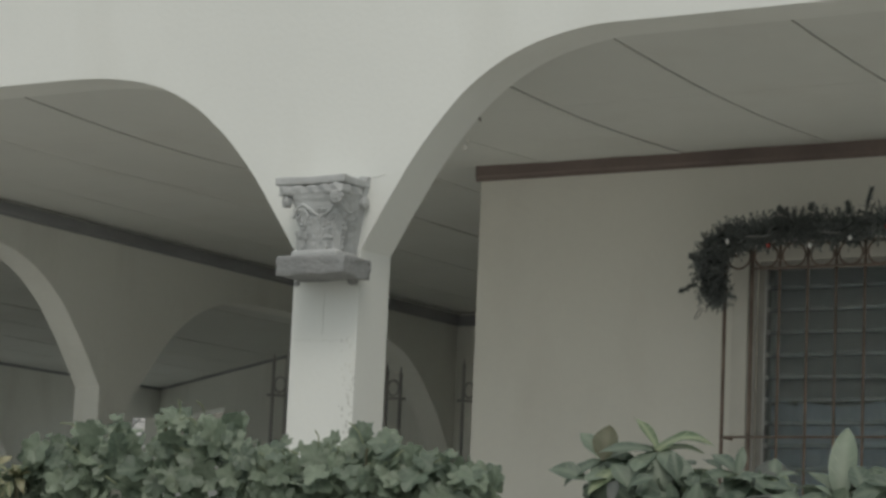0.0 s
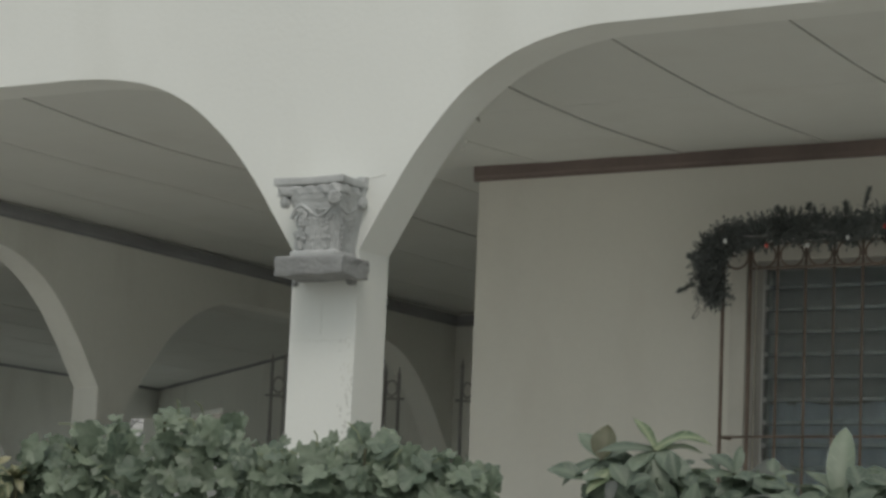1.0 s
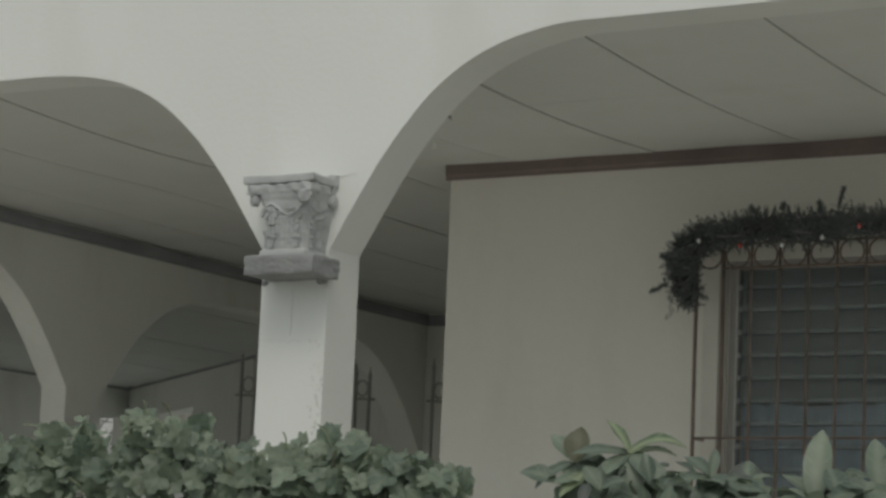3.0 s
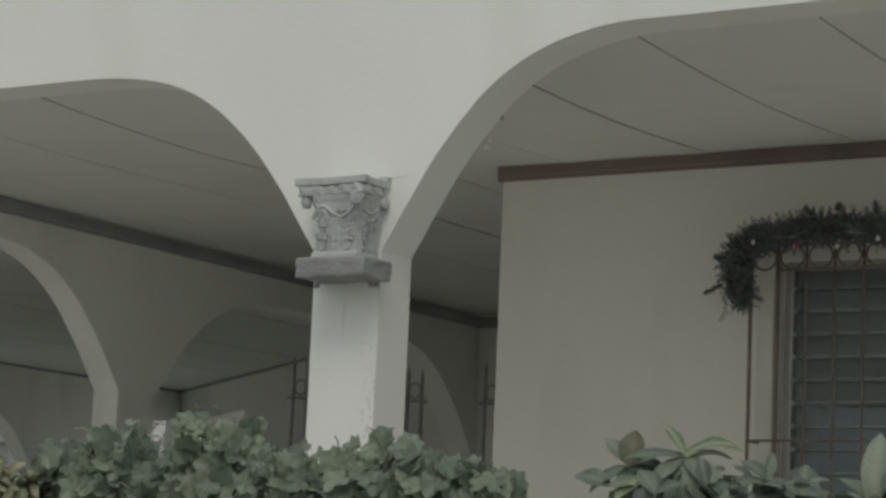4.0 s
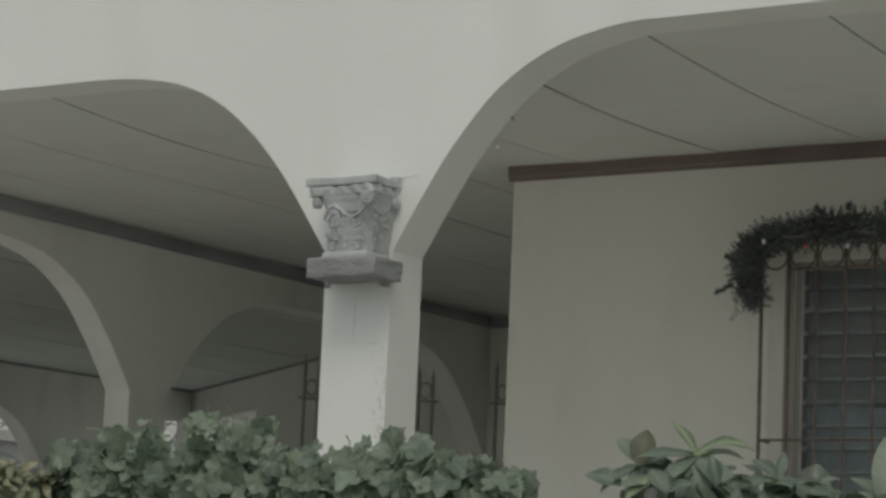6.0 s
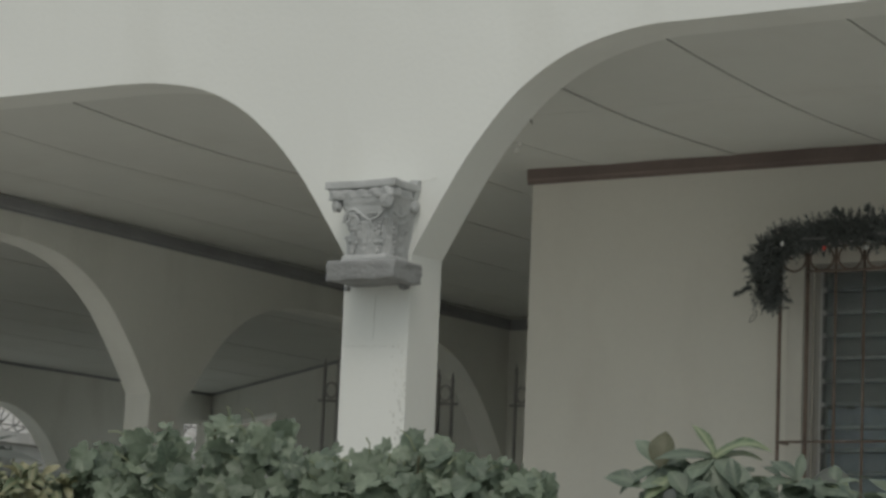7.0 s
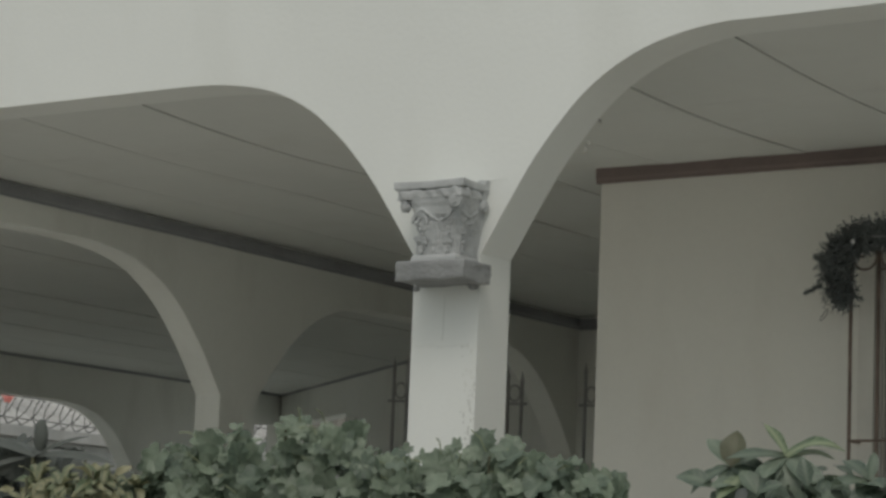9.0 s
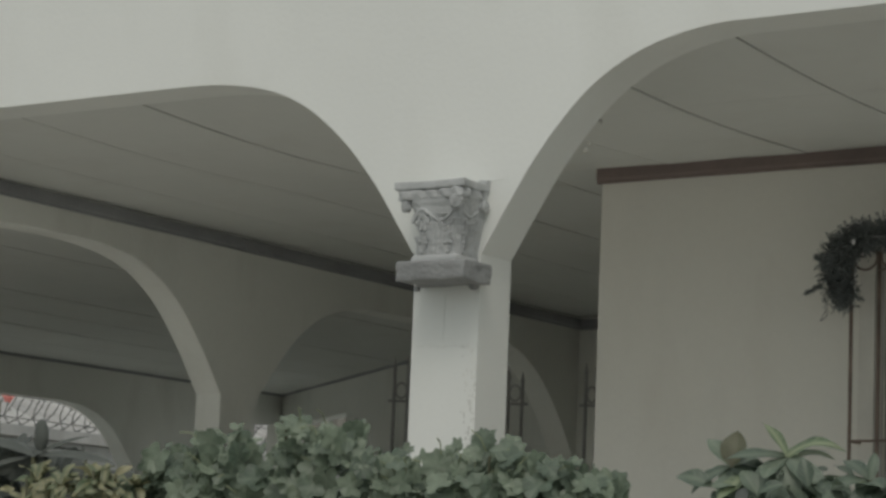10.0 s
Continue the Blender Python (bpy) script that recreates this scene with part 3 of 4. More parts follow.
for x0, x1, z0, z1 in ((WX0, WX0 + 0.028, WZ0, WZ1), (WX1 - 0.028, WX1, WZ0, WZ1), (WX0 + 0.028, WX1 - 0.028, WZ1 - 0.03, WZ1), (WX0 + 0.028, WX1 - 0.028, WZ0, WZ0 + 0.03)):
    bm = bmesh.new()
    box(bm, x0, x1, YW + 0.01, YW + 0.07, z0, z1, 0.003)
    at_window("window_frame", bm, FRAME)
for x0, x1, z0, z1 in ((WX0 - 0.10, WX0 - 0.036, WZ0 - 0.06, WZ1 + 0.05), (WX1, WX1 + 0.1, WZ0 - 0.06, WZ1 + 0.05), (WX0, WX1, WZ1, WZ1 + 0.05)):
    bm = bmesh.new()
    box(bm, x0, x1, YW - 0.008, YW, z0, z1, 0.002)
    at_window("surround", bm, CASING, "flat pale painted surround")
bm = bmesh.new()
box(bm, WX0 - 0.035, WX0 - 0.001, YW - 0.006, YW + 0.004, WZ0 - 0.05, WZ1 - 0.001, 0.002)
at_window("jamb", bm, FRAME, "darker worn inner jamb")
bm = bmesh.new()
box(bm, WX0 + 0.0285, WX0 + 0.036, YW + 0.002, YW + 0.012, WZ0 + 0.03, WZ1 - 0.03, 0.001)
at_window("clip_channel", bm, CHROME, "thin bare aluminium channel")
bm = bmesh.new()
box(bm, WX0, WX1, YW - 0.02, YW + 0.01, WZ0 - 0.05, WZ0, 0.004)
at_window("window_sill", bm, CASING)
for i in range(13):
    z = WZ1 - 0.055 - i * 0.0845
    bm = bmesh.new()
    box(bm, WX0 + 0.03, WX1 - 0.03, -0.0025, 0.0025, -0.052, 0.052, 0.001)
    bmesh.ops.transform(bm, matrix=Matrix.Translation((0, YW + 0.04, z)) @ Matrix.Rotation(radians(-14), 4, "X"), verts=bm.verts[:])
    blade = at_window("louvre_blade", bm, GLASS)
    blade.visible_shadow = False
    bm = bmesh.new()
    box(bm, WX0 + 0.03, WX1 - 0.03, -0.003, 0.003, -0.0545, -0.0522, 0.0006)
    bmesh.ops.transform(bm, matrix=Matrix.Translation((0, YW + 0.04, z)) @ Matrix.Rotation(radians(-14), 4, "X"), verts=bm.verts[:])
    at_window("ground_edge", bm, EDGE, "pale ground glass edge", blade)
    for x in (WX0 + 0.03, WX1 - 0.042):
        bm = bmesh.new()
        box(bm, x, x + 0.012, YW + 0.018, YW + 0.06, z - 0.052, z - 0.034, 0.002)
        at_window("blade_clip", bm, CHROME, "bare metal clip", blade)

# dim room behind the louvres with a pale curtain over the lower half
bm = bmesh.new()
for b in ((-5.03, 2.85, 4.2, 4.3, DECK, CEIL), (-5.03, -4.95, YW + 0.15, 4.2, DECK, CEIL), (-1.9, -1.8, YW + 0.15, 4.2, DECK, CEIL)):
    box(bm, *b)
structure(part("wall_room_inside", bm, DARKROOM), "dim walls of the room behind the window", "wall")
bm = bmesh.new()
rows = []
for j in range(2):
    rows.append([bm.verts.new((WX0 - 0.05 + 1.3 * i / 90, YW + 0.19 + 0.012 * math.sin(i * 0.9) + 0.008 * math.sin(i * 0.37), (1.66, 2.36)[j] + 0.01 * math.sin(i * 0.21))) for i in range(91)])
for i in range(90):
    bm.faces.new((rows[0][i], rows[0][i + 1], rows[1][i + 1], rows[1][i]))
bmesh.ops.solidify(bm, geom=bm.faces[:], thickness=0.002)
tagged(part("cafe_curtain", bm, CURTAIN, None, "", True), "pale blue half-height curtain hanging behind the louvres", "curtain")
bm = bmesh.new()
tube(bm, [(WX0 - 0.08, YW + 0.20, 2.365), (WX1 + 0.08, YW + 0.20, 2.365)], 0.008)
tagged(part("curtain_rod", bm, IRON, None, "", True), "thin dark rod carrying the pale curtain", "curtain rod")

# wrought grille in front of it
grille = empty("window_grille", (WX0, YW, 1.7), "rusty wrought iron window grille with a row of rings", "grille")
GY = 1.845


def at_grille(name, bm, label=""):
    bmesh.ops.translate(bm, verts=bm.verts[:], vec=(-WX0, -YW, -1.7))
    return part(name, bm, RUST, grille, label, True)


bars = [-4.040] + [-3.931 + 0.1115 * i for i in range(12)]
for i, x in enumerate(bars):
    bm = bmesh.new()
    r = 0.0075 if i < 2 else 0.0055
    tube(bm, [(x, GY, 1.66), (x + 0.001, GY, 2.3), (x, GY, 2.925)], r, 8)
    at_grille("bar", bm)
for z in (2.835, 2.212, 1.70, 2.925):
    bm = bmesh.new()
    tube(bm, [(bars[0] if z != 2.835 else bars[1], GY - 0.006, z), (bars[-1], GY - 0.006, z)], 0.0045, 8)
    at_grille("rail", bm)
for x0, x1 in zip(bars, bars[1:]):
    bm = bmesh.new()
    c = (x0 + x1) / 2
    tube(bm, [(c + 0.046 * math.cos(a * math.tau / 28), GY, 2.882 + 0.044 * math.sin(a * math.tau / 28)) for a in range(28)], 0.0042, 7, True)
    at_grille("ring", bm)
for z in (2.90, 2.212, 1.72):
    for x in (bars[0], bars[-1]):
        bm = bmesh.new()
        tube(bm, [(x, GY, z), (x, YW + 0.01, z)], 0.005)
        at_grille("wall_anchor", bm)

# ---- tinsel fir garland over the grille ----
garland = empty("fir_garland", (-3.6, GY - 0.05, 2.95), "dark green artificial fir garland with small lights over the grille", "garland")
GO = Vector((3.6, -(GY - 0.05), -2.95))
way = [Vector(p) for p in ((-4.058, GY - 0.03, 2.735), (-4.074, GY - 0.04, 2.81), (-4.078, GY - 0.05, 2.88), (-4.01, GY - 0.05, 2.938), (-3.91, GY - 0.05, 2.952), (-3.79, GY - 0.05, 2.975), (-3.66, GY - 0.05, 2.965), (-3.52, GY - 0.05, 2.96), (-3.38, GY - 0.05, 2.975), (-3.1, GY - 0.05, 2.97), (-2.75, GY - 0.05, 2.97))]


def on_way(t):
    q = t * (len(way) - 1)
    i = min(int(q), len(way) - 2)
    f = q - i
    p0, p1, p2, p3 = way[max(0, i - 1)], way[i], way[i + 1], way[min(len(way) - 1, i + 2)]
    return 0.5 * ((2 * p1) + (p2 - p0) * f + (2 * p0 - 5 * p1 + 4 * p2 - p3) * f * f + (3 * p1 - p0 - 3 * p2 + p3) * f ** 3)


bm = bmesh.new()
tube(bm, [on_way(i / 60) + GO for i in range(61)], 0.006, 6)
part("core_wire", bm, IRON, garland)
rng = random.Random(5)
bm = bmesh.new()
for i in range(3400):
    t = rng.random()
    c = on_way(t)
    fat = 0.088 + 0.030 * noise.noise((t * 17, 3, 1))
    d = Vector((rng.gauss(0, 1), rng.gauss(0, 0.8), rng.gauss(0, 1))).normalized()
    ln = fat * rng.uniform(0.35, 1.0)
    tipp = c + d * ln
    axis = (tipp - c)
    for k in range(22):
        f = rng.uniform(0.15, 1)
        base = c + axis * f
        nd = (Vector((rng.gauss(0, 1), rng.gauss(0, 1), rng.gauss(0, 1))).normalized() + d * 0.7).normalized()
        s = nd.orthogonal().normalized() * 0.0022
        e = base + nd * rng.uniform(0.008, 0.016)
        v = [bm.verts.new(base + s + GO), bm.verts.new(base - s + GO), bm.verts.new(e + GO)]
        bm.faces.new(v)
for x, z, dx, dz in ((-4.13, 2.78, -0.065, -0.028), (-4.13, 2.87, -0.03, 0.015), (-3.785, 3.03, -0.015, 0.02), (-3.46, 3.03, 0.02, 0.075), (-3.53, 3.02, 0.0, 0.035), (-3.68, 3.035, 0.01, 0.02)):
    for k in range(150):
        f = rng.random()
        base = Vector((x + dx * f, GY - 0.06, z + dz * f))
        nd = Vector((rng.gauss(dx * 8, 1), rng.gauss(0, 1), rng.gauss(dz * 8, 1))).normalized()
        sd = nd.orthogonal().normalized() * 0.0028
        e = base + nd * rng.uniform(0.010, 0.022)
        bm.faces.new([bm.verts.new(base + sd + GO), bm.verts.new(base - sd + GO), bm.verts.new(e + GO)])
tagged(part("needles", bm, NEEDLE, garland), "dense dark fir needles", kind="stuff")
for i in range(2):
    bm = bmesh.new()
    p = on_way((0.0, 0.36)[i]) + Vector((-0.05, -0.02, 0.01 + 0.10 * i))
    tube(bm, [p + GO + Vector((0.016 * math.cos(a * 0.5), -0.03, -0.06 - 0.04 * math.sin(a * 0.3))) for a in range(12)], 0.0015, 5)
    part("light_wire", bm, IRON, garland)
for x, z, mat, lab in ((-3.971, 2.921, BULB, "clear glass bulb"), (-3.806, 2.897, RED_BULB, "small red bulb"), (-3.644, 2.892, BULB, "clear glass bulb"), (-3.489, 2.914, BULB, "clear glass bulb"), (-3.349, 2.948, RED_BULB, "small red bulb")):
    bm = bmesh.new()
    bmesh.ops.create_uvsphere(bm, u_segments=10, v_segments=8, radius=0.0075, matrix=Matrix.Translation(Vector((x, 1.71, z)) + GO) @ Matrix.Diagonal((1, 1, 1.3, 1)))
    part("bulb", bm, mat, garland, lab, True)

for a, b, dip in (((-4.02, 2.985), (-3.83, 3.015), 0.004), ((-3.90, 2.936), (-3.80, 2.934), 0.002), ((-3.60, 2.94), (-3.53, 2.932), 0.0), ((-3.46, 3.03), (-3.25, 3.015), 0.004)):
    bm = bmesh.new()
    tube(bm, [Vector((a[0] + (b[0] - a[0]) * q / 8, GY - 0.135, a[1] + (b[1] - a[1]) * q / 8 - dip * math.sin(q * math.pi / 8))) + GO for q in range(9)], 0.0014, 5)
    part("light_wire", bm, GATE, garland)

# ---- iron gate standing open inside the porch ----
gate = empty("iron_gate", (-7.3, 4.25, DECK), "tall dark wrought iron gate with rings between paired bars", "gate")
GD = Vector((-6.781 + 7.726, 4.48 - 4.068, 0)).normalized()
G0 = Vector((-7.726, 4.068, 0))
GLEN = 1.02


def at_gate(name, bm):
    bmesh.ops.translate(bm, verts=bm.verts[:], vec=(7.3, -4.25, -DECK))
    return part(name, bm, GATE, gate, "", True)


pairs = ((0.025, 0.10, 2.80), (0.70, 0.625, 2.745), (1.03, 1.09, 2.80))
for a, b, top in pairs:
    for s, h, r in ((a, top, 0.009), (b, top + 0.015, 0.012)):
        bm = bmesh.new()
        q = G0 + GD * s
        tube(bm, [(q.x, q.y, DECK + 0.02), (q.x, q.y, h)], r, 8)
        tube(bm, [(q.x, q.y, h - 0.001), (q.x, q.y, h + 0.012), (q.x, q.y, h + 0.05)], lambda t, rr=r: rr * (1.5 - 1.45 * t), 8)
        at_gate("upright", bm)
    bm = bmesh.new()
    c = G0 + GD * (a + b) / 2
    tube(bm, [c + GD * abs(b - a) / 2 * 0.8 * math.cos(k * math.tau / 20) + Vector((0, 0, 2.68 + 0.04 * math.sin(k * math.tau / 20))) for k in range(20)], 0.006, 6, True)
    at_gate("ring", bm)
    for z in (2.625, 1.75):
        bm = bmesh.new()
        p, q = G0 + GD * (min(a, b) - 0.03), G0 + GD * (max(a, b) + 0.03)
        tube(bm, [(p.x, p.y, z), (q.x, q.y, z)], 0.007, 6)
        at_gate("cross_bar", bm)
bm = bmesh.new()
p, q = G0, G0 + GD * 1.06
tube(bm, [(p.x, p.y, 1.2), (q.x, q.y, 1.2)], 0.014, 6)
at_gate("bottom_rail", bm)

# ---- the neighbouring plot seen through the hall ----
nwall = structure(new("boundary_wall"), "raw concrete boundary wall with a pale coping", "wall")
bm = bmesh.new()
box(bm, -17.15, -17.0, 2.0, 34.0, 0.0, 3.06)
part("wall_body", bm, CONCRETE, nwall)
bm = bmesh.new()
box(bm, -17.2, -16.95, 2.0, 34.0, 3.064, 3.175, 0.01)
part("coping", bm, TILE, nwall, "pale cement coping")
wire = empty("razor_wire", (-17.08, 8.0, 3.175), "coiled razor wire along the top of the boundary wall", "razor wire")
bm = bmesh.new()
n = 2400
pts = [(0.02 * math.sin(i * 0.13) + 0.20 * math.cos(i * math.tau / 20), 0.0095 * i + 0.10 * math.sin(i * math.tau / 20), 0.19 + 0.19 * math.sin(i * math.tau / 20)) for i in range(n)]
tube(bm, pts, 0.006, 5)
part("coil", bm, STEEL, wire)
bm = bmesh.new()
for i in range(0, n, 3):
    c = Vector(pts[i])
    d = Vector((rng.gauss(0, 1), rng.gauss(0, 1), rng.gauss(0, 1))).normalized()
    s = d.orthogonal() * 0.006
    v = [bm.verts.new(c + d * 0.03), bm.verts.new(c + s), bm.verts.new(c - d * 0.03), bm.verts.new(c - s)]
    bm.faces.new(v)
tagged(part("barbs", bm, STEEL, wire), "small cut steel barbs", kind="stuff")
for z in (0.06, 0.28):
    bm = bmesh.new()
    tube(bm, [(0.14, 0, z), (0.14, 24, z)], 0.006, 5)
    part("tension_wire", bm, STEEL, wire)

bm = bmesh.new()
for i in range(330):
    c = Vector((rng.gauss(0, 0.08), rng.uniform(0, 5.5), 0.36 + abs(rng.gauss(0, 0.09))))
    d = Vector((rng.gauss(0, 1), rng.gauss(0, 1), rng.gauss(0, 1))).normalized()
    s = d.orthogonal() * 0.02
    v = [bm.verts.new(c + d * 0.05), bm.verts.new(c + s), bm.verts.new(c - d * 0.05), bm.verts.new(c - s)]
    bm.faces.new(v)
creeper = empty("creeper", (-17.1, 8.0, 3.175), "thin dark creeper grown through the razor wire", "creeper")
tagged(part("leaves", bm, DUSKY, creeper), "small dark creeper leaves", kind="stuff")
bm = bmesh.new()
tube(bm, [(0.05 * math.sin(i * 0.7), i * 0.25, 0.32 + 0.08 * math.sin(i * 1.1)) for i in range(24)], 0.006, 5)
part("vine", bm, STEM, creeper)

fence = empty("board_fence", (-17.35, 15.1, 0), "tall weathered tan board fence with a white post", "fence")
for i in range(30):
    bm = bmesh.new()
    box(bm, -0.012, 0.012, i * 0.15 + 0.004, i * 0.15 + 0.146, 0.0, 4.3 + 0.01 * (i % 3), 0.004)
    part("board", bm, PLANK, fence)
bm = bmesh.new()
box(bm, 0.02, 0.09, 0.42, 0.49, 0.0, 4.4, 0.006)
part("post", bm, WHITE, fence, "white painted post")

house = empty("neighbour_house", (-24, 18, 0), "neighbouring house with a pale weathered tile roof", "house")
bm = bmesh.new()
box(bm, -6, 4.0, -16, 22, 0, 3.1)
part("wall", bm, CONCRETE, house)
bm = bmesh.new()
RS = 0.42
for j in range(130):
    y0 = -16.5 + j * 0.30
    row = []
    for k in range(9):
        a = math.pi * k / 8
        dy, dz = 0.15 - 0.15 * math.cos(a), 0.07 * math.sin(a)
        row.append((y0 + dy, dz))
    for (ya, za), (yb, zb) in zip(row, row[1:]):
        q = [bm.verts.new((4.5, ya, 3.05 + za)), bm.verts.new((4.5, yb, 3.05 + zb)), bm.verts.new((-6.5, yb, 3.05 + 11 * RS + zb)), bm.verts.new((-6.5, ya, 3.05 + 11 * RS + za))]
        bm.faces.new(q)
bmesh.ops.remove_doubles(bm, verts=bm.verts[:], dist=0.002)
bmesh.ops.recalc_face_normals(bm, faces=bm.faces[:])
bmesh.ops.solidify(bm, geom=bm.faces[:], thickness=0.02)
tagged(part("roof", bm, TILE, house, "pale barrel-tile roof"), kind="stuff")


# ---- plants along the front ----
def lobed_leaf(size, lobes=5, seed=0):
    """A rounded leaf with shallow pointed lobes and a toothed edge; stalk at the origin, pointing along +y."""
    rr = random.Random(seed)
    m = bmesh.new()
    n = 30
    rings = [[], []]
    c = m.verts.new((0, size * 0.40, -size * 0.05))
    for k in range(n):
        a = -math.pi / 2 + math.tau * k / n
        notch = (0.42, 0.16)[min(k, n - k)] if min(k, n - k) < 2 else 0
        point = abs(math.cos((lobes / 2) * (a - math.pi / 2))) ** 1.3
        r = size * 0.62 * (0.72 + 0.27 * point + 0.10 * max(0, math.sin(a)) ** 6 + (0.035 if k % 2 else -0.02) + rr.uniform(-0.03, 0.03)) * (1 - notch)
        for q, f in ((0, 0.55), (1, 1.0)):
            x, y = r * f * math.cos(a), r * f * math.sin(a)
            wav = 0.05 * math.sin(lobes * a + seed) * f * f + 0.05 * math.sin(2 * a + seed) * f
            rings[q].append(m.verts.new((x, size * 0.40 + y, size * (-0.05 + wav + rr.uniform(-0.012, 0.012)) + 0.16 * abs(x) - 0.10 * f * max(0, y))))
    for k in range(n):
        j = (k + 1) % n
        m.faces.new((c, rings[0][k], rings[0][j]))
        m.faces.new((rings[0][k], rings[1][k], rings[1][j], rings[0][j]))
    return finish_leaf(m, size)


def long_leaf(length, width, droop, fold=0.25, wavy=0.0, seed=0):
    m = bmesh.new()
    nv, nu = 9, 4
    grid = []
    for j in range(nv + 1):
        t = j / nv
        half = width / 2 * (math.sin(math.pi * min(1, t * 0.95 + 0.045)) ** 0.75)
        a = droop * t
        y = length * math.sin(a) / droop
        z = -length * (1 - math.cos(a)) / droop
        grid.append([m.verts.new((half * u, y, z + fold * abs(half * u) + wavy * width * math.sin(t * 9 + seed + (2 if u > 0 else 0)) * u * u)) for u in (-1, -0.5, 0, 0.5, 1)])
    for j in range(nv):
        for i in range(nu):
            m.faces.new((grid[j][i], grid[j][i + 1], grid[j + 1][i + 1], grid[j + 1][i]))
    return finish_leaf(m, length)


def finish_leaf(m, size):
    uv = m.loops.layers.uv.new("UVMap")
    bmesh.ops.recalc_face_normals(m, faces=m.faces[:])
    for f in m.faces:
        f.smooth = True
        for lp in f.loops:
            lp[uv].uv = (lp.vert.co.x / size, lp.vert.co.y / size)
    me = bpy.data.meshes.new("leaf")
    m.to_mesh(me)
    m.free()
    return me


def with_mat(mesh, mat):
    c = mesh.copy()
    c.materials.append(mat)
    return c


lobed = [lobed_leaf(0.055 + 0.007 * (k % 3), (5, 7)[k % 2], k) for k in range(7)]
LOBED = [with_mat(m, LEAF) for m in lobed]


def leaf_pose(at, facing, up, roll):
    """Leaf blade at a point, its face turned to facing and its tip towards up."""
    z = facing.normalized()
    y = (up - z * up.dot(z)).normalized()
    x = y.cross(z)
    m = Matrix((x, y, z)).transposed().to_4x4()
    return Matrix.Translation(at) @ m @ Matrix.Rotation(roll, 4, "Z")


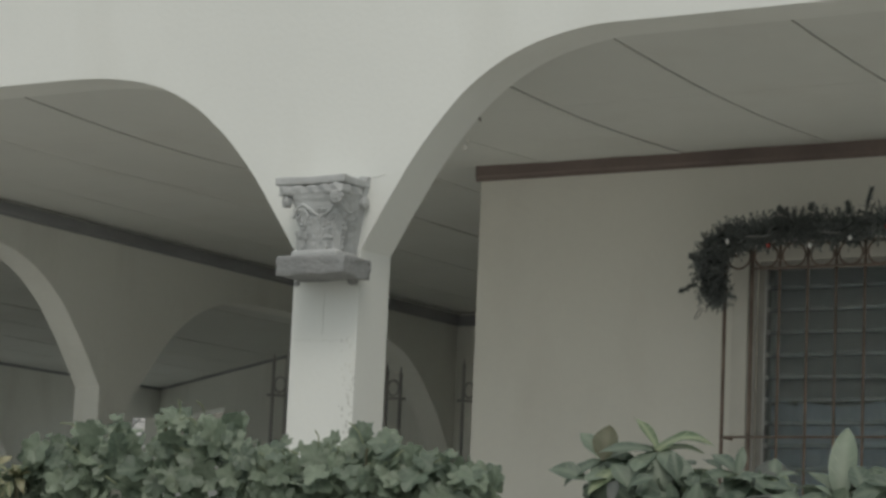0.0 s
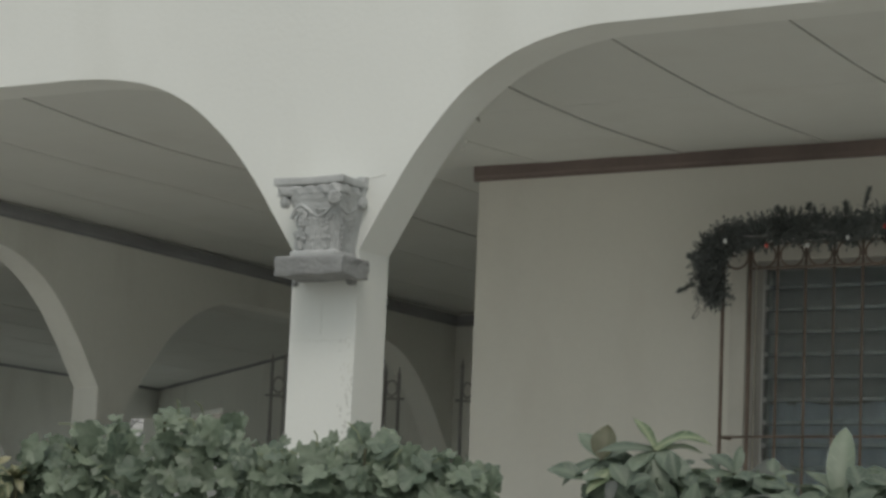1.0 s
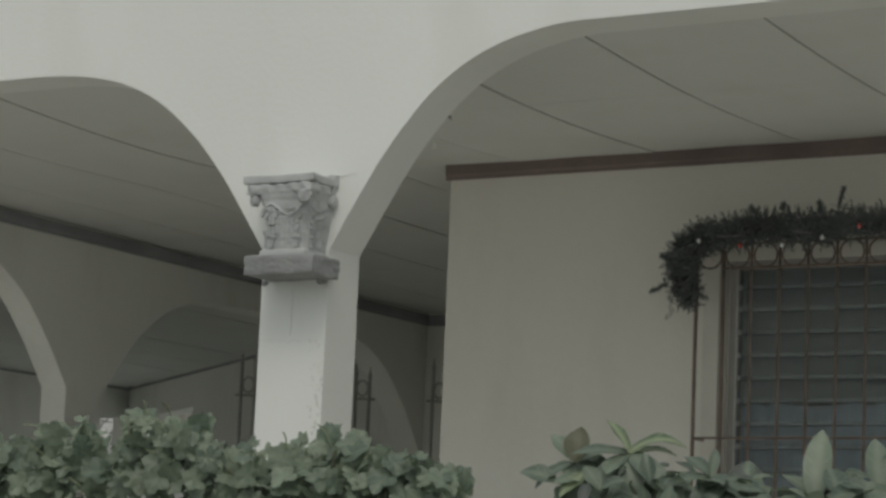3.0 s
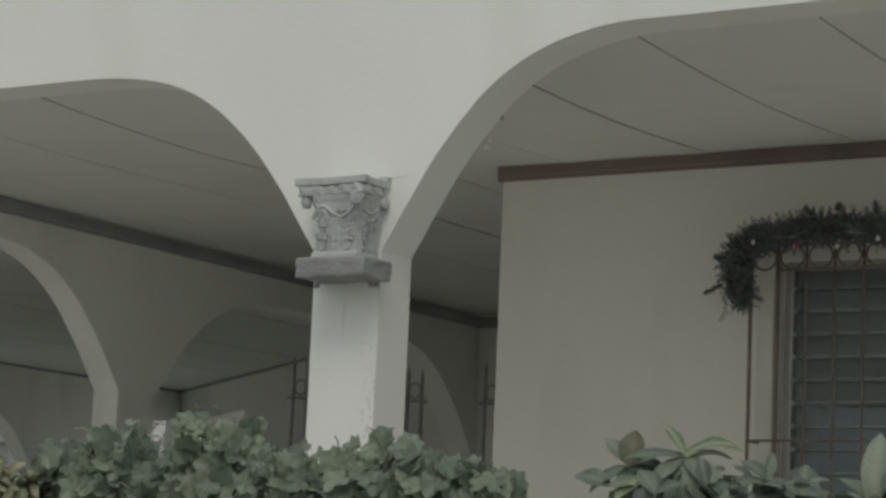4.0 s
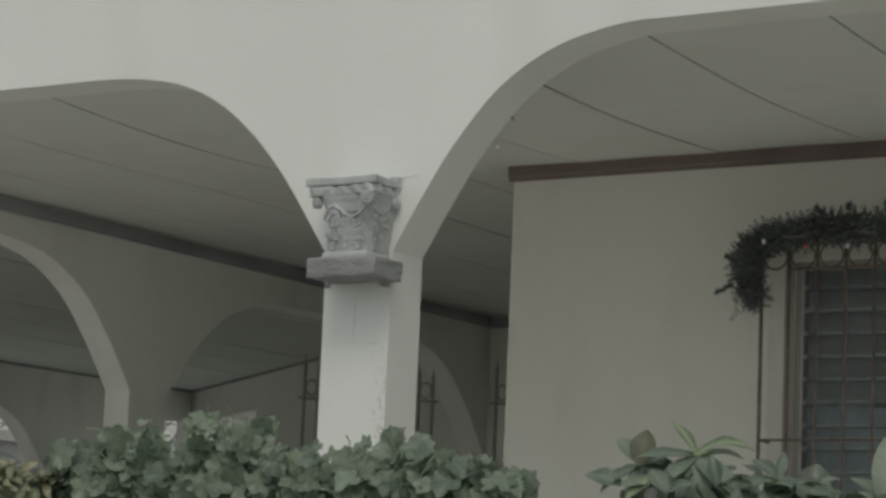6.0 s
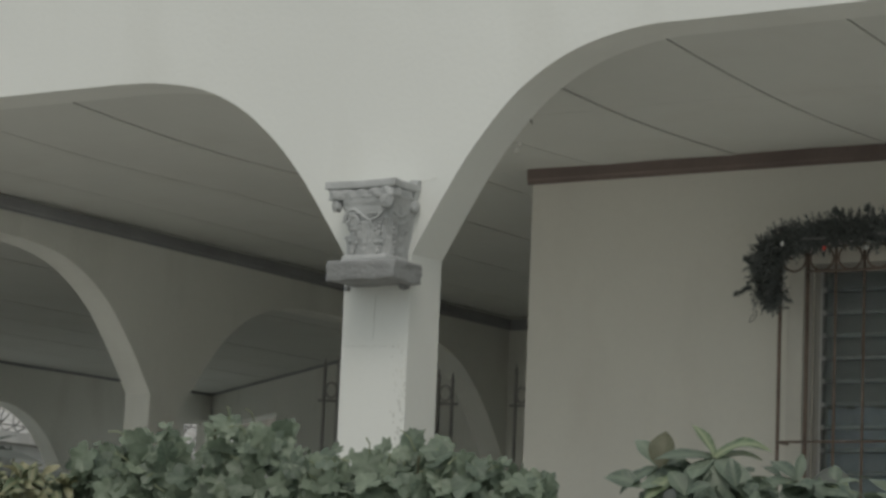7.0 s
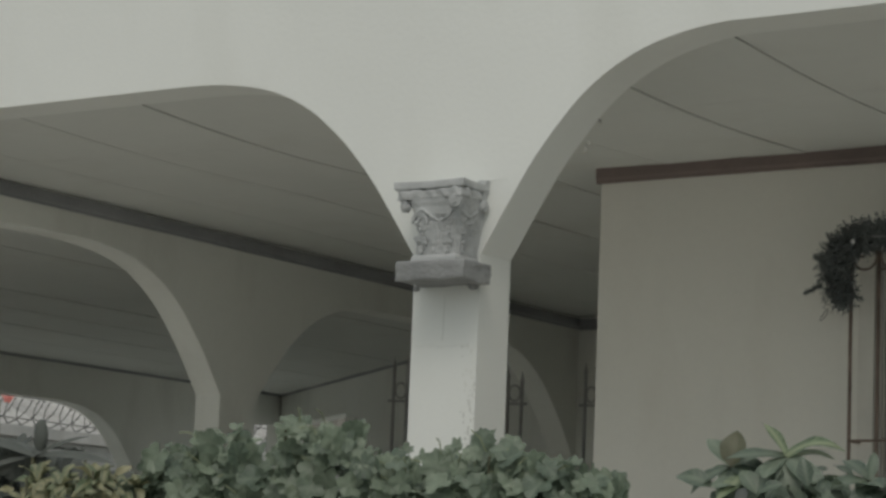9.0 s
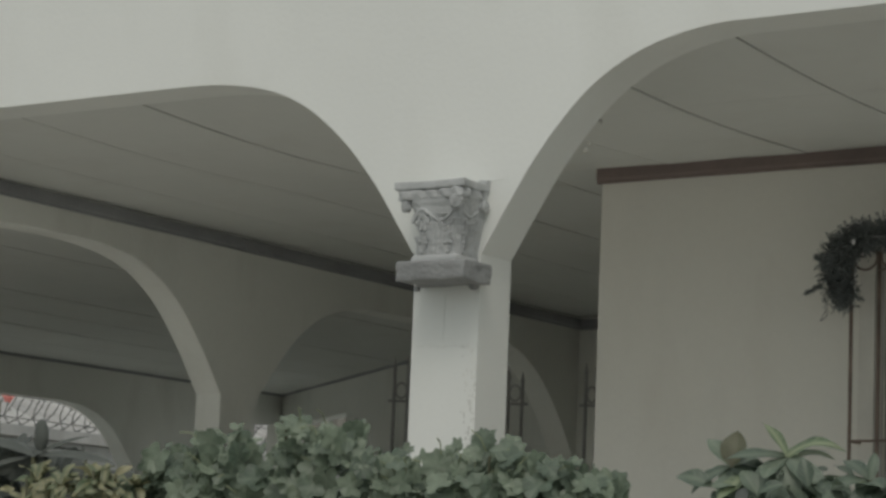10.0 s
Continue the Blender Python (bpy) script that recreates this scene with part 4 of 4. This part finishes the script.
def bush(name, x0, x1, y, top, meshes, mat, label, count, seed, scale=(0.75, 1.2), deep=0.30, thick=0.26, category="shrub", flat=0.0, lift=0.0, hang=False):
    """A shrub: stems from the ground, single leaves over its crown, a mass of further leaves below."""
    rr = random.Random(seed)
    ob = empty(name, ((x0 + x1) / 2, y, 0), label, category, "plants along the front")
    inv = Matrix.Translation((-(x0 + x1) / 2, -y, 0))
    for k in range(max(3, int((x1 - x0) * 7))):
        x = rr.uniform(x0 + 0.05, x1 - 0.05)
        bm = bmesh.new()
        h = top(x) - 0.05
        b = Vector((x + rr.uniform(-0.1, 0.1), y + rr.uniform(-0.06, 0.06), 0))
        t = Vector((x, y + rr.uniform(-0.1, 0.1), h))
        tube(bm, [inv @ (b.lerp(t, q / 6) + Vector((0.03 * math.sin(q * 1.3 + k), 0.02 * math.cos(q * 1.7 + k), 0))) for q in range(7)], lambda q: 0.009 - 0.006 * q, 6)
        part("stem", bm, STEM, ob)
    for k in range(count):
        x = rr.uniform(x0, x1)
        e = min(1, 4 * min(x - x0, x1 - x) / (x1 - x0) + 0.35)
        d = rr.random() ** 1.4
        dy = rr.uniform(-1, 1) * thick / 2
        z = top(x) - d * deep * 0.8 - 0.05 - 0.25 * abs(dy) + rr.uniform(-0.02, 0.02)
        out = -1 if rr.random() < 0.85 else 1
        yy = y + (dy if d < 0.3 else out * thick / 2 * rr.uniform(0.6, 1.05))
        facing = Vector((rr.gauss(0.25, 0.55), rr.gauss(-0.75 if yy < y + 0.05 else -0.3, 0.4), rr.gauss(0.75 + flat, 0.35)))
        up = Vector((rr.gauss(0, 0.6), rr.gauss(-0.4, 0.4), rr.gauss(-0.1 + lift, 0.7)))
        if hang:
            z += 0.008 + 0.25 * abs(dy) + top(x + 0.67 * (yy - y)) - top(x)
            facing = Vector((rr.gauss(0.35, 0.65), rr.gauss(-0.75, 0.4), rr.gauss(0.5, 0.45)))
            up = Vector((rr.gauss(0, 0.7), rr.gauss(-0.2, 0.4), rr.gauss(-0.35, 0.7)))
        o = new("leaf", rr.choice(meshes))
        o.parent = ob
        s = rr.uniform(*scale)
        o.matrix_basis = inv @ leaf_pose(Vector((x, yy, z)), facing, up, rr.uniform(-0.4, 0.4)) @ Matrix.Scale(s, 4)
    for k in range(int((x1 - x0) * 26) if hang else 0):
        bm = bmesh.new()
        x = rr.uniform(x0 + 0.05, x1 - 0.05)
        a = Vector((x, y - thick * 0.35, top(x) - rr.uniform(0.03, 0.15)))
        b = a + Vector((rr.uniform(-0.04, 0.04), rr.uniform(-0.04, -0.01), rr.uniform(-0.02, 0.05)))
        tube(bm, [inv @ a, inv @ (a.lerp(b, 0.5) + Vector((0.004, 0, 0.006))), inv @ b], 0.0016, 5)
        part("stalk", bm, STALK, ob)
    bm = bmesh.new()
    uvl = bm.loops.layers.uv.new("UVMap")
    tmpl = [[tuple(v.co) for v in m.vertices] for m in meshes]
    polys = [[tuple(p.vertices) for p in m.polygons] for m in meshes]
    for k in range(int((x1 - x0) * 1200)):
        x = rr.uniform(x0 + 0.03, x1 - 0.07)
        z = top(x) - 0.10 - rr.random() ** 1.6 * 1.6
        yy = y + rr.uniform(-0.5, 0.5) * thick
        i = rr.randrange(len(meshes))
        m = inv @ leaf_pose(Vector((x, yy, z)), Vector((rr.gauss(0.2, 0.6), rr.gauss(-0.5, 0.6), rr.gauss(0.7, 0.4))), Vector((rr.gauss(0, 0.7), rr.gauss(-0.3, 0.5), rr.gauss(0, 0.7))), 0) @ Matrix.Scale(rr.uniform(*scale), 4)
        vs = [bm.verts.new(m @ Vector(c)) for c in tmpl[i]]
        for f in polys[i]:
            fc = bm.faces.new([vs[q] for q in f])
            fc.smooth = True
            for lp, q in zip(fc.loops, f):
                lp[uvl].uv = (tmpl[i][q][0] / 0.07, tmpl[i][q][1] / 0.07)
    tagged(part("inner_leaves", bm, mat, ob), "shaded leaves inside the shrub", kind="stuff")
    return ob


def mound(*bumps):
    return lambda x: max(h - ((x - c) / w) ** 2 * 0.12 for c, w, h in bumps) + 0.014 * noise.noise((x * 14, 1, 0))


def outline(*pts):
    """The crown's upper edge as a line of (x, height)."""
    def top(x):
        for (xa, za), (xb, zb) in zip(pts, pts[1:]):
            if x <= xb:
                return za + (zb - za) * min(1, max(0, (x - xa) / (xb - xa))) + 0.006 * noise.noise((x * 30, 2, 0))
        return pts[-1][1]
    return top


bush("leafy_shrub", -4.00, -3.30, -2.0, outline((-4.00, 1.897), (-3.92, 1.917), (-3.87, 1.912), (-3.78, 1.944), (-3.74, 1.967), (-3.712, 1.960), (-3.700, 1.862), (-3.614, 1.862), (-3.600, 1.968), (-3.55, 1.977), (-3.51, 1.962), (-3.45, 1.970), (-3.39, 1.969), (-3.36, 1.944), (-3.30, 1.917)), LOBED, LEAF, "bushy green shrub with rounded lobed leaves", 300, 11, (0.42, 0.92), 0.19, 0.22, hang=True)
bush("leafy_shrub", -3.32, -2.68, -2.0, outline((-3.32, 1.888), (-3.215, 1.880), (-3.19, 1.853), (-3.165, 1.858), (-3.15, 1.913), (-3.10, 1.925), (-3.08, 1.913), (-3.00, 1.906), (-2.93, 1.906), (-2.85, 1.886), (-2.76, 1.876), (-2.72, 1.843), (-2.68, 1.783)), LOBED, LEAF, "green shrub with rounded lobed leaves beside the pier", 300, 12, (0.48, 1.0), 0.19, 0.22, hang=True)

broad = [long_leaf(0.145, 0.052, 0.5 + 0.25 * k, 0.22, 0.05, k) for k in range(4)]
BROADS = [with_mat(m, BROAD) for m in broad] * 3 + [with_mat(broad[1], SPOT)]
small_broad = [with_mat(long_leaf(0.11, 0.058, 0.6 + 0.3 * k, 0.25, 0.05, k), BROAD) for k in range(3)]
bush("broad_leaf_plant", -2.66, -2.42, -1.95, mound((-2.58, 0.3, 1.745),), small_broad, BROAD, "low dark green plant with long leaves", 55, 13, (0.8, 1.2))
bush("broad_leaf_plant", -2.46, -2.04, -2.0, mound((-2.40, 0.24, 1.885), (-2.27, 0.24, 1.885), (-2.12, 0.24, 1.872)), small_broad * 2 + [with_mat(broad[1], SPOT), with_mat(broad[2], DUSKY)], BROAD, "green plant with broad pointed leaves", 300, 14, (0.45, 0.85), flat=0.35, lift=0.5)
bush("broad_leaf_plant", -2.12, -1.62, -2.0, mound((-2.05, 0.20, 1.855), (-1.86, 0.30, 1.845), (-1.70, 0.25, 1.89)), small_broad, BROAD, "green plant with broad pointed leaves by the window", 300, 15, (0.45, 0.85), flat=0.35, lift=0.5)


def rosette(name, x, y, z, leaves, label, meshes, seed):
    """Large upright leaves round one shoot; each: compass angle, rise, size, mesh."""
    ob = empty(name, (x, y, 0), label, "foliage plant", "plants along the front")
    bm = bmesh.new()
    tube(bm, [(0, 0, 0), (0.01, 0, z * 0.5), (0, 0, z)], lambda q: 0.011 - 0.005 * q, 7)
    part("stem", bm, STEM, ob)
    for ang, rise, size, k, twist in leaves:
        d = Vector((math.cos(radians(ang)) * math.cos(radians(rise)), math.sin(radians(ang)) * math.cos(radians(rise)), math.sin(radians(rise))))
        facing = Vector((-math.cos(radians(ang)) * math.sin(radians(rise)), -math.sin(radians(ang)) * math.sin(radians(rise)), math.cos(radians(rise)))) + Vector((0.2, -0.55, 0.15))
        o = new("leaf", meshes[k])
        o.parent = ob
        o.matrix_basis = leaf_pose(Vector((0, 0, z)), facing, d, 0) @ Matrix.Rotation(radians(twist), 4, "Y") @ Matrix.Scale(size, 4)
    return ob


MIX = [with_mat(m, BROAD) for m in broad] + [with_mat(broad[0], SPOT), with_mat(broad[1], SPOT), with_mat(long_leaf(0.088, 0.058, 0.35, 0.22, 0.06, 3), BRONZE), with_mat(long_leaf(0.12, 0.046, 1.5, 0.2, 0.08, 2), SPOT)]
rosette("spotted_plant", -2.430, -2.05, 1.836, ((158, 40, 0.72, 0, -10), (95, 78, 0.92, 6, 5), (20, 35, 0.75, 1, 0), (-20, 5, 0.9, 2, 10), (200, -5, 0.55, 2, 0), (240, 0, 0.7, 1, 0), (290, -10, 0.9, 3, 0), (-50, -15, 0.8, 3, 0)), "broad-leaved plant with one bronze-green upright leaf", MIX, 1)
rosette("spotted_plant", -2.308, -2.05, 1.855, ((158, 55, 0.70, 4, 20), (8, 52, 1.12, 7, 12), (35, 15, 0.7, 5, 0), (-30, -5, 1.0, 1, 10), (200, 10, 0.9, 0, 0), (250, -10, 0.9, 2, 0), (300, -20, 1.0, 3, 0)), "plant with pale spotted pointed leaves", MIX, 2)
rosette("spotted_plant", -2.13, -2.05, 1.81, ((75, 70, 0.45, 0, 40), (-10, -5, 1.1, 1, 0), (200, 0, 1.0, 2, 0), (280, -15, 1.0, 3, 0), (150, 25, 0.7, 0, 0)), "low green plant with pointed leaves", MIX, 3)
rosette("broad_plant", -1.925, -2.02, 1.765, ((95, 82, 1.1, 0, 5), (150, 35, 1.0, 1, 20), (30, 45, 0.9, 6, 0), (-10, 20, 1.0, 1, 0), (200, 5, 1.0, 2, 0), (280, -10, 1.0, 3, 0)), "plant with a large upright pale-ribbed leaf", MIX, 4)
rosette("broad_plant", -1.80, -2.02, 1.79, ((110, 60, 0.9, 0, 10), (30, 40, 0.9, 1, 0), (180, 10, 1.0, 2, 0), (280, -10, 1.0, 3, 0)), "dark broad-leaved plant below the window", MIX, 5)

croton = [with_mat(long_leaf(0.056 + 0.007 * k, 0.027, 0.4 + 0.25 * k, 0.35, 0.16, k), CROTON) for k in range(4)]
for i, (x, z, n) in enumerate(((-4.02, 1.795, 15), (-4.245, 1.795, 15), (-4.12, 1.785, 14), (-3.93, 1.785, 14))):
    rr = random.Random(50 + i)
    rosette("croton", x, -2.17 + 0.05 * (i % 2), z, [(360 * k / n * 2.6 + rr.uniform(-20, 20), rr.uniform(-10, 80), rr.uniform(0.75, 1.1), rr.randrange(4), rr.uniform(-20, 20)) for k in range(n)], "croton with yellow-veined pointed leaves", croton, i)
bush("croton_shrub", -4.30, -3.90, -2.12, mound((-4.22, 0.25, 1.855), (-4.0, 0.25, 1.865)), croton, CROTON, "low croton shrub with yellow-green leaves", 290, 17, (0.55, 0.95), 0.22, 0.16)
bush("dusky_shrub", -4.75, -3.90, -1.85, mound((-4.52, 0.20, 1.965), (-4.35, 0.3, 1.90), (-4.1, 0.4, 1.84)), [with_mat(m, DUSKY) for m in lobed], DUSKY, "dusky dark-leaved shrub behind the crotons", 160, 16)

# paddle-shaped succulent behind the crotons
paddle = empty("paddle_cactus", (-4.392, -1.98, 0), "grey-green paddle cactus with one round pad above the hedge", "cactus", "plants along the front")
for x, z, w, h, tilt in ((0.006, 1.835, 0.040, 0.055, 4), (0.014, 1.918, 0.021, 0.040, -4), (0.0, 1.76, 0.045, 0.09, -3), (0.03, 1.62, 0.055, 0.10, 5), (-0.03, 1.50, 0.06, 0.10, -8), (0.02, 1.32, 0.07, 0.12, 6), (0.0, 1.10, 0.075, 0.13, 0), (0.0, 0.80, 0.08, 0.2, 3), (0.0, 0.35, 0.08, 0.36, 0)):
    bm = bmesh.new()
    bmesh.ops.create_uvsphere(bm, u_segments=16, v_segments=12, radius=1, matrix=Matrix.Translation((x, 0, z)) @ Matrix.Rotation(radians(tilt), 4, "Y") @ Matrix.Diagonal((w, 0.014, h, 1)))
    roughen(bm, 0.004, 25)
    part("pad", bm, DUSKY, paddle, "", True)
spear = [with_mat(long_leaf(0.24, 0.045, 0.25, 0.4, 0.0, k), DUSKY) for k in range(2)]
rosette("spear_plant", -4.38, -2.0, 1.865, ((0, 12, 1.0, 0, 0), (180, 12, 0.9, 1, 0), (40, 25, 0.6, 0, 0), (150, -5, 1.0, 1, 0), (200, -15, 0.9, 0, 0)), "plant with long grey-green pointed leaves", spear, 9)

# red-flowering shrub by the far boundary
hib = empty("hibiscus", (-16.2, 9.78, 0), "red-flowering shrub beside the boundary wall", "shrub")
bm = bmesh.new()
tube(bm, [(0, 0, 0), (0.05, 0.02, 1.6), (0.0, 0.0, 3.3)], lambda q: 0.016 - 0.010 * q, 7)
part("stem", bm, STEM, hib)
for i in range(3):
    for k in range(5):
        o = new("petal", with_mat(lobed[0], PETAL))
        o.parent = hib
        a = k * math.tau / 5
        c = Vector(((i % 3 - 1) * 0.10, (i - 2) * 0.07, 3.33 + 0.04 * (i % 2)))
        o.matrix_basis = leaf_pose(c, Vector((0.8 + 0.4 * math.cos(a), -0.6 + 0.4 * math.sin(a), 0.4)), Vector((0, math.cos(a), math.sin(a))), 0) @ Matrix.Scale(1.0, 4)
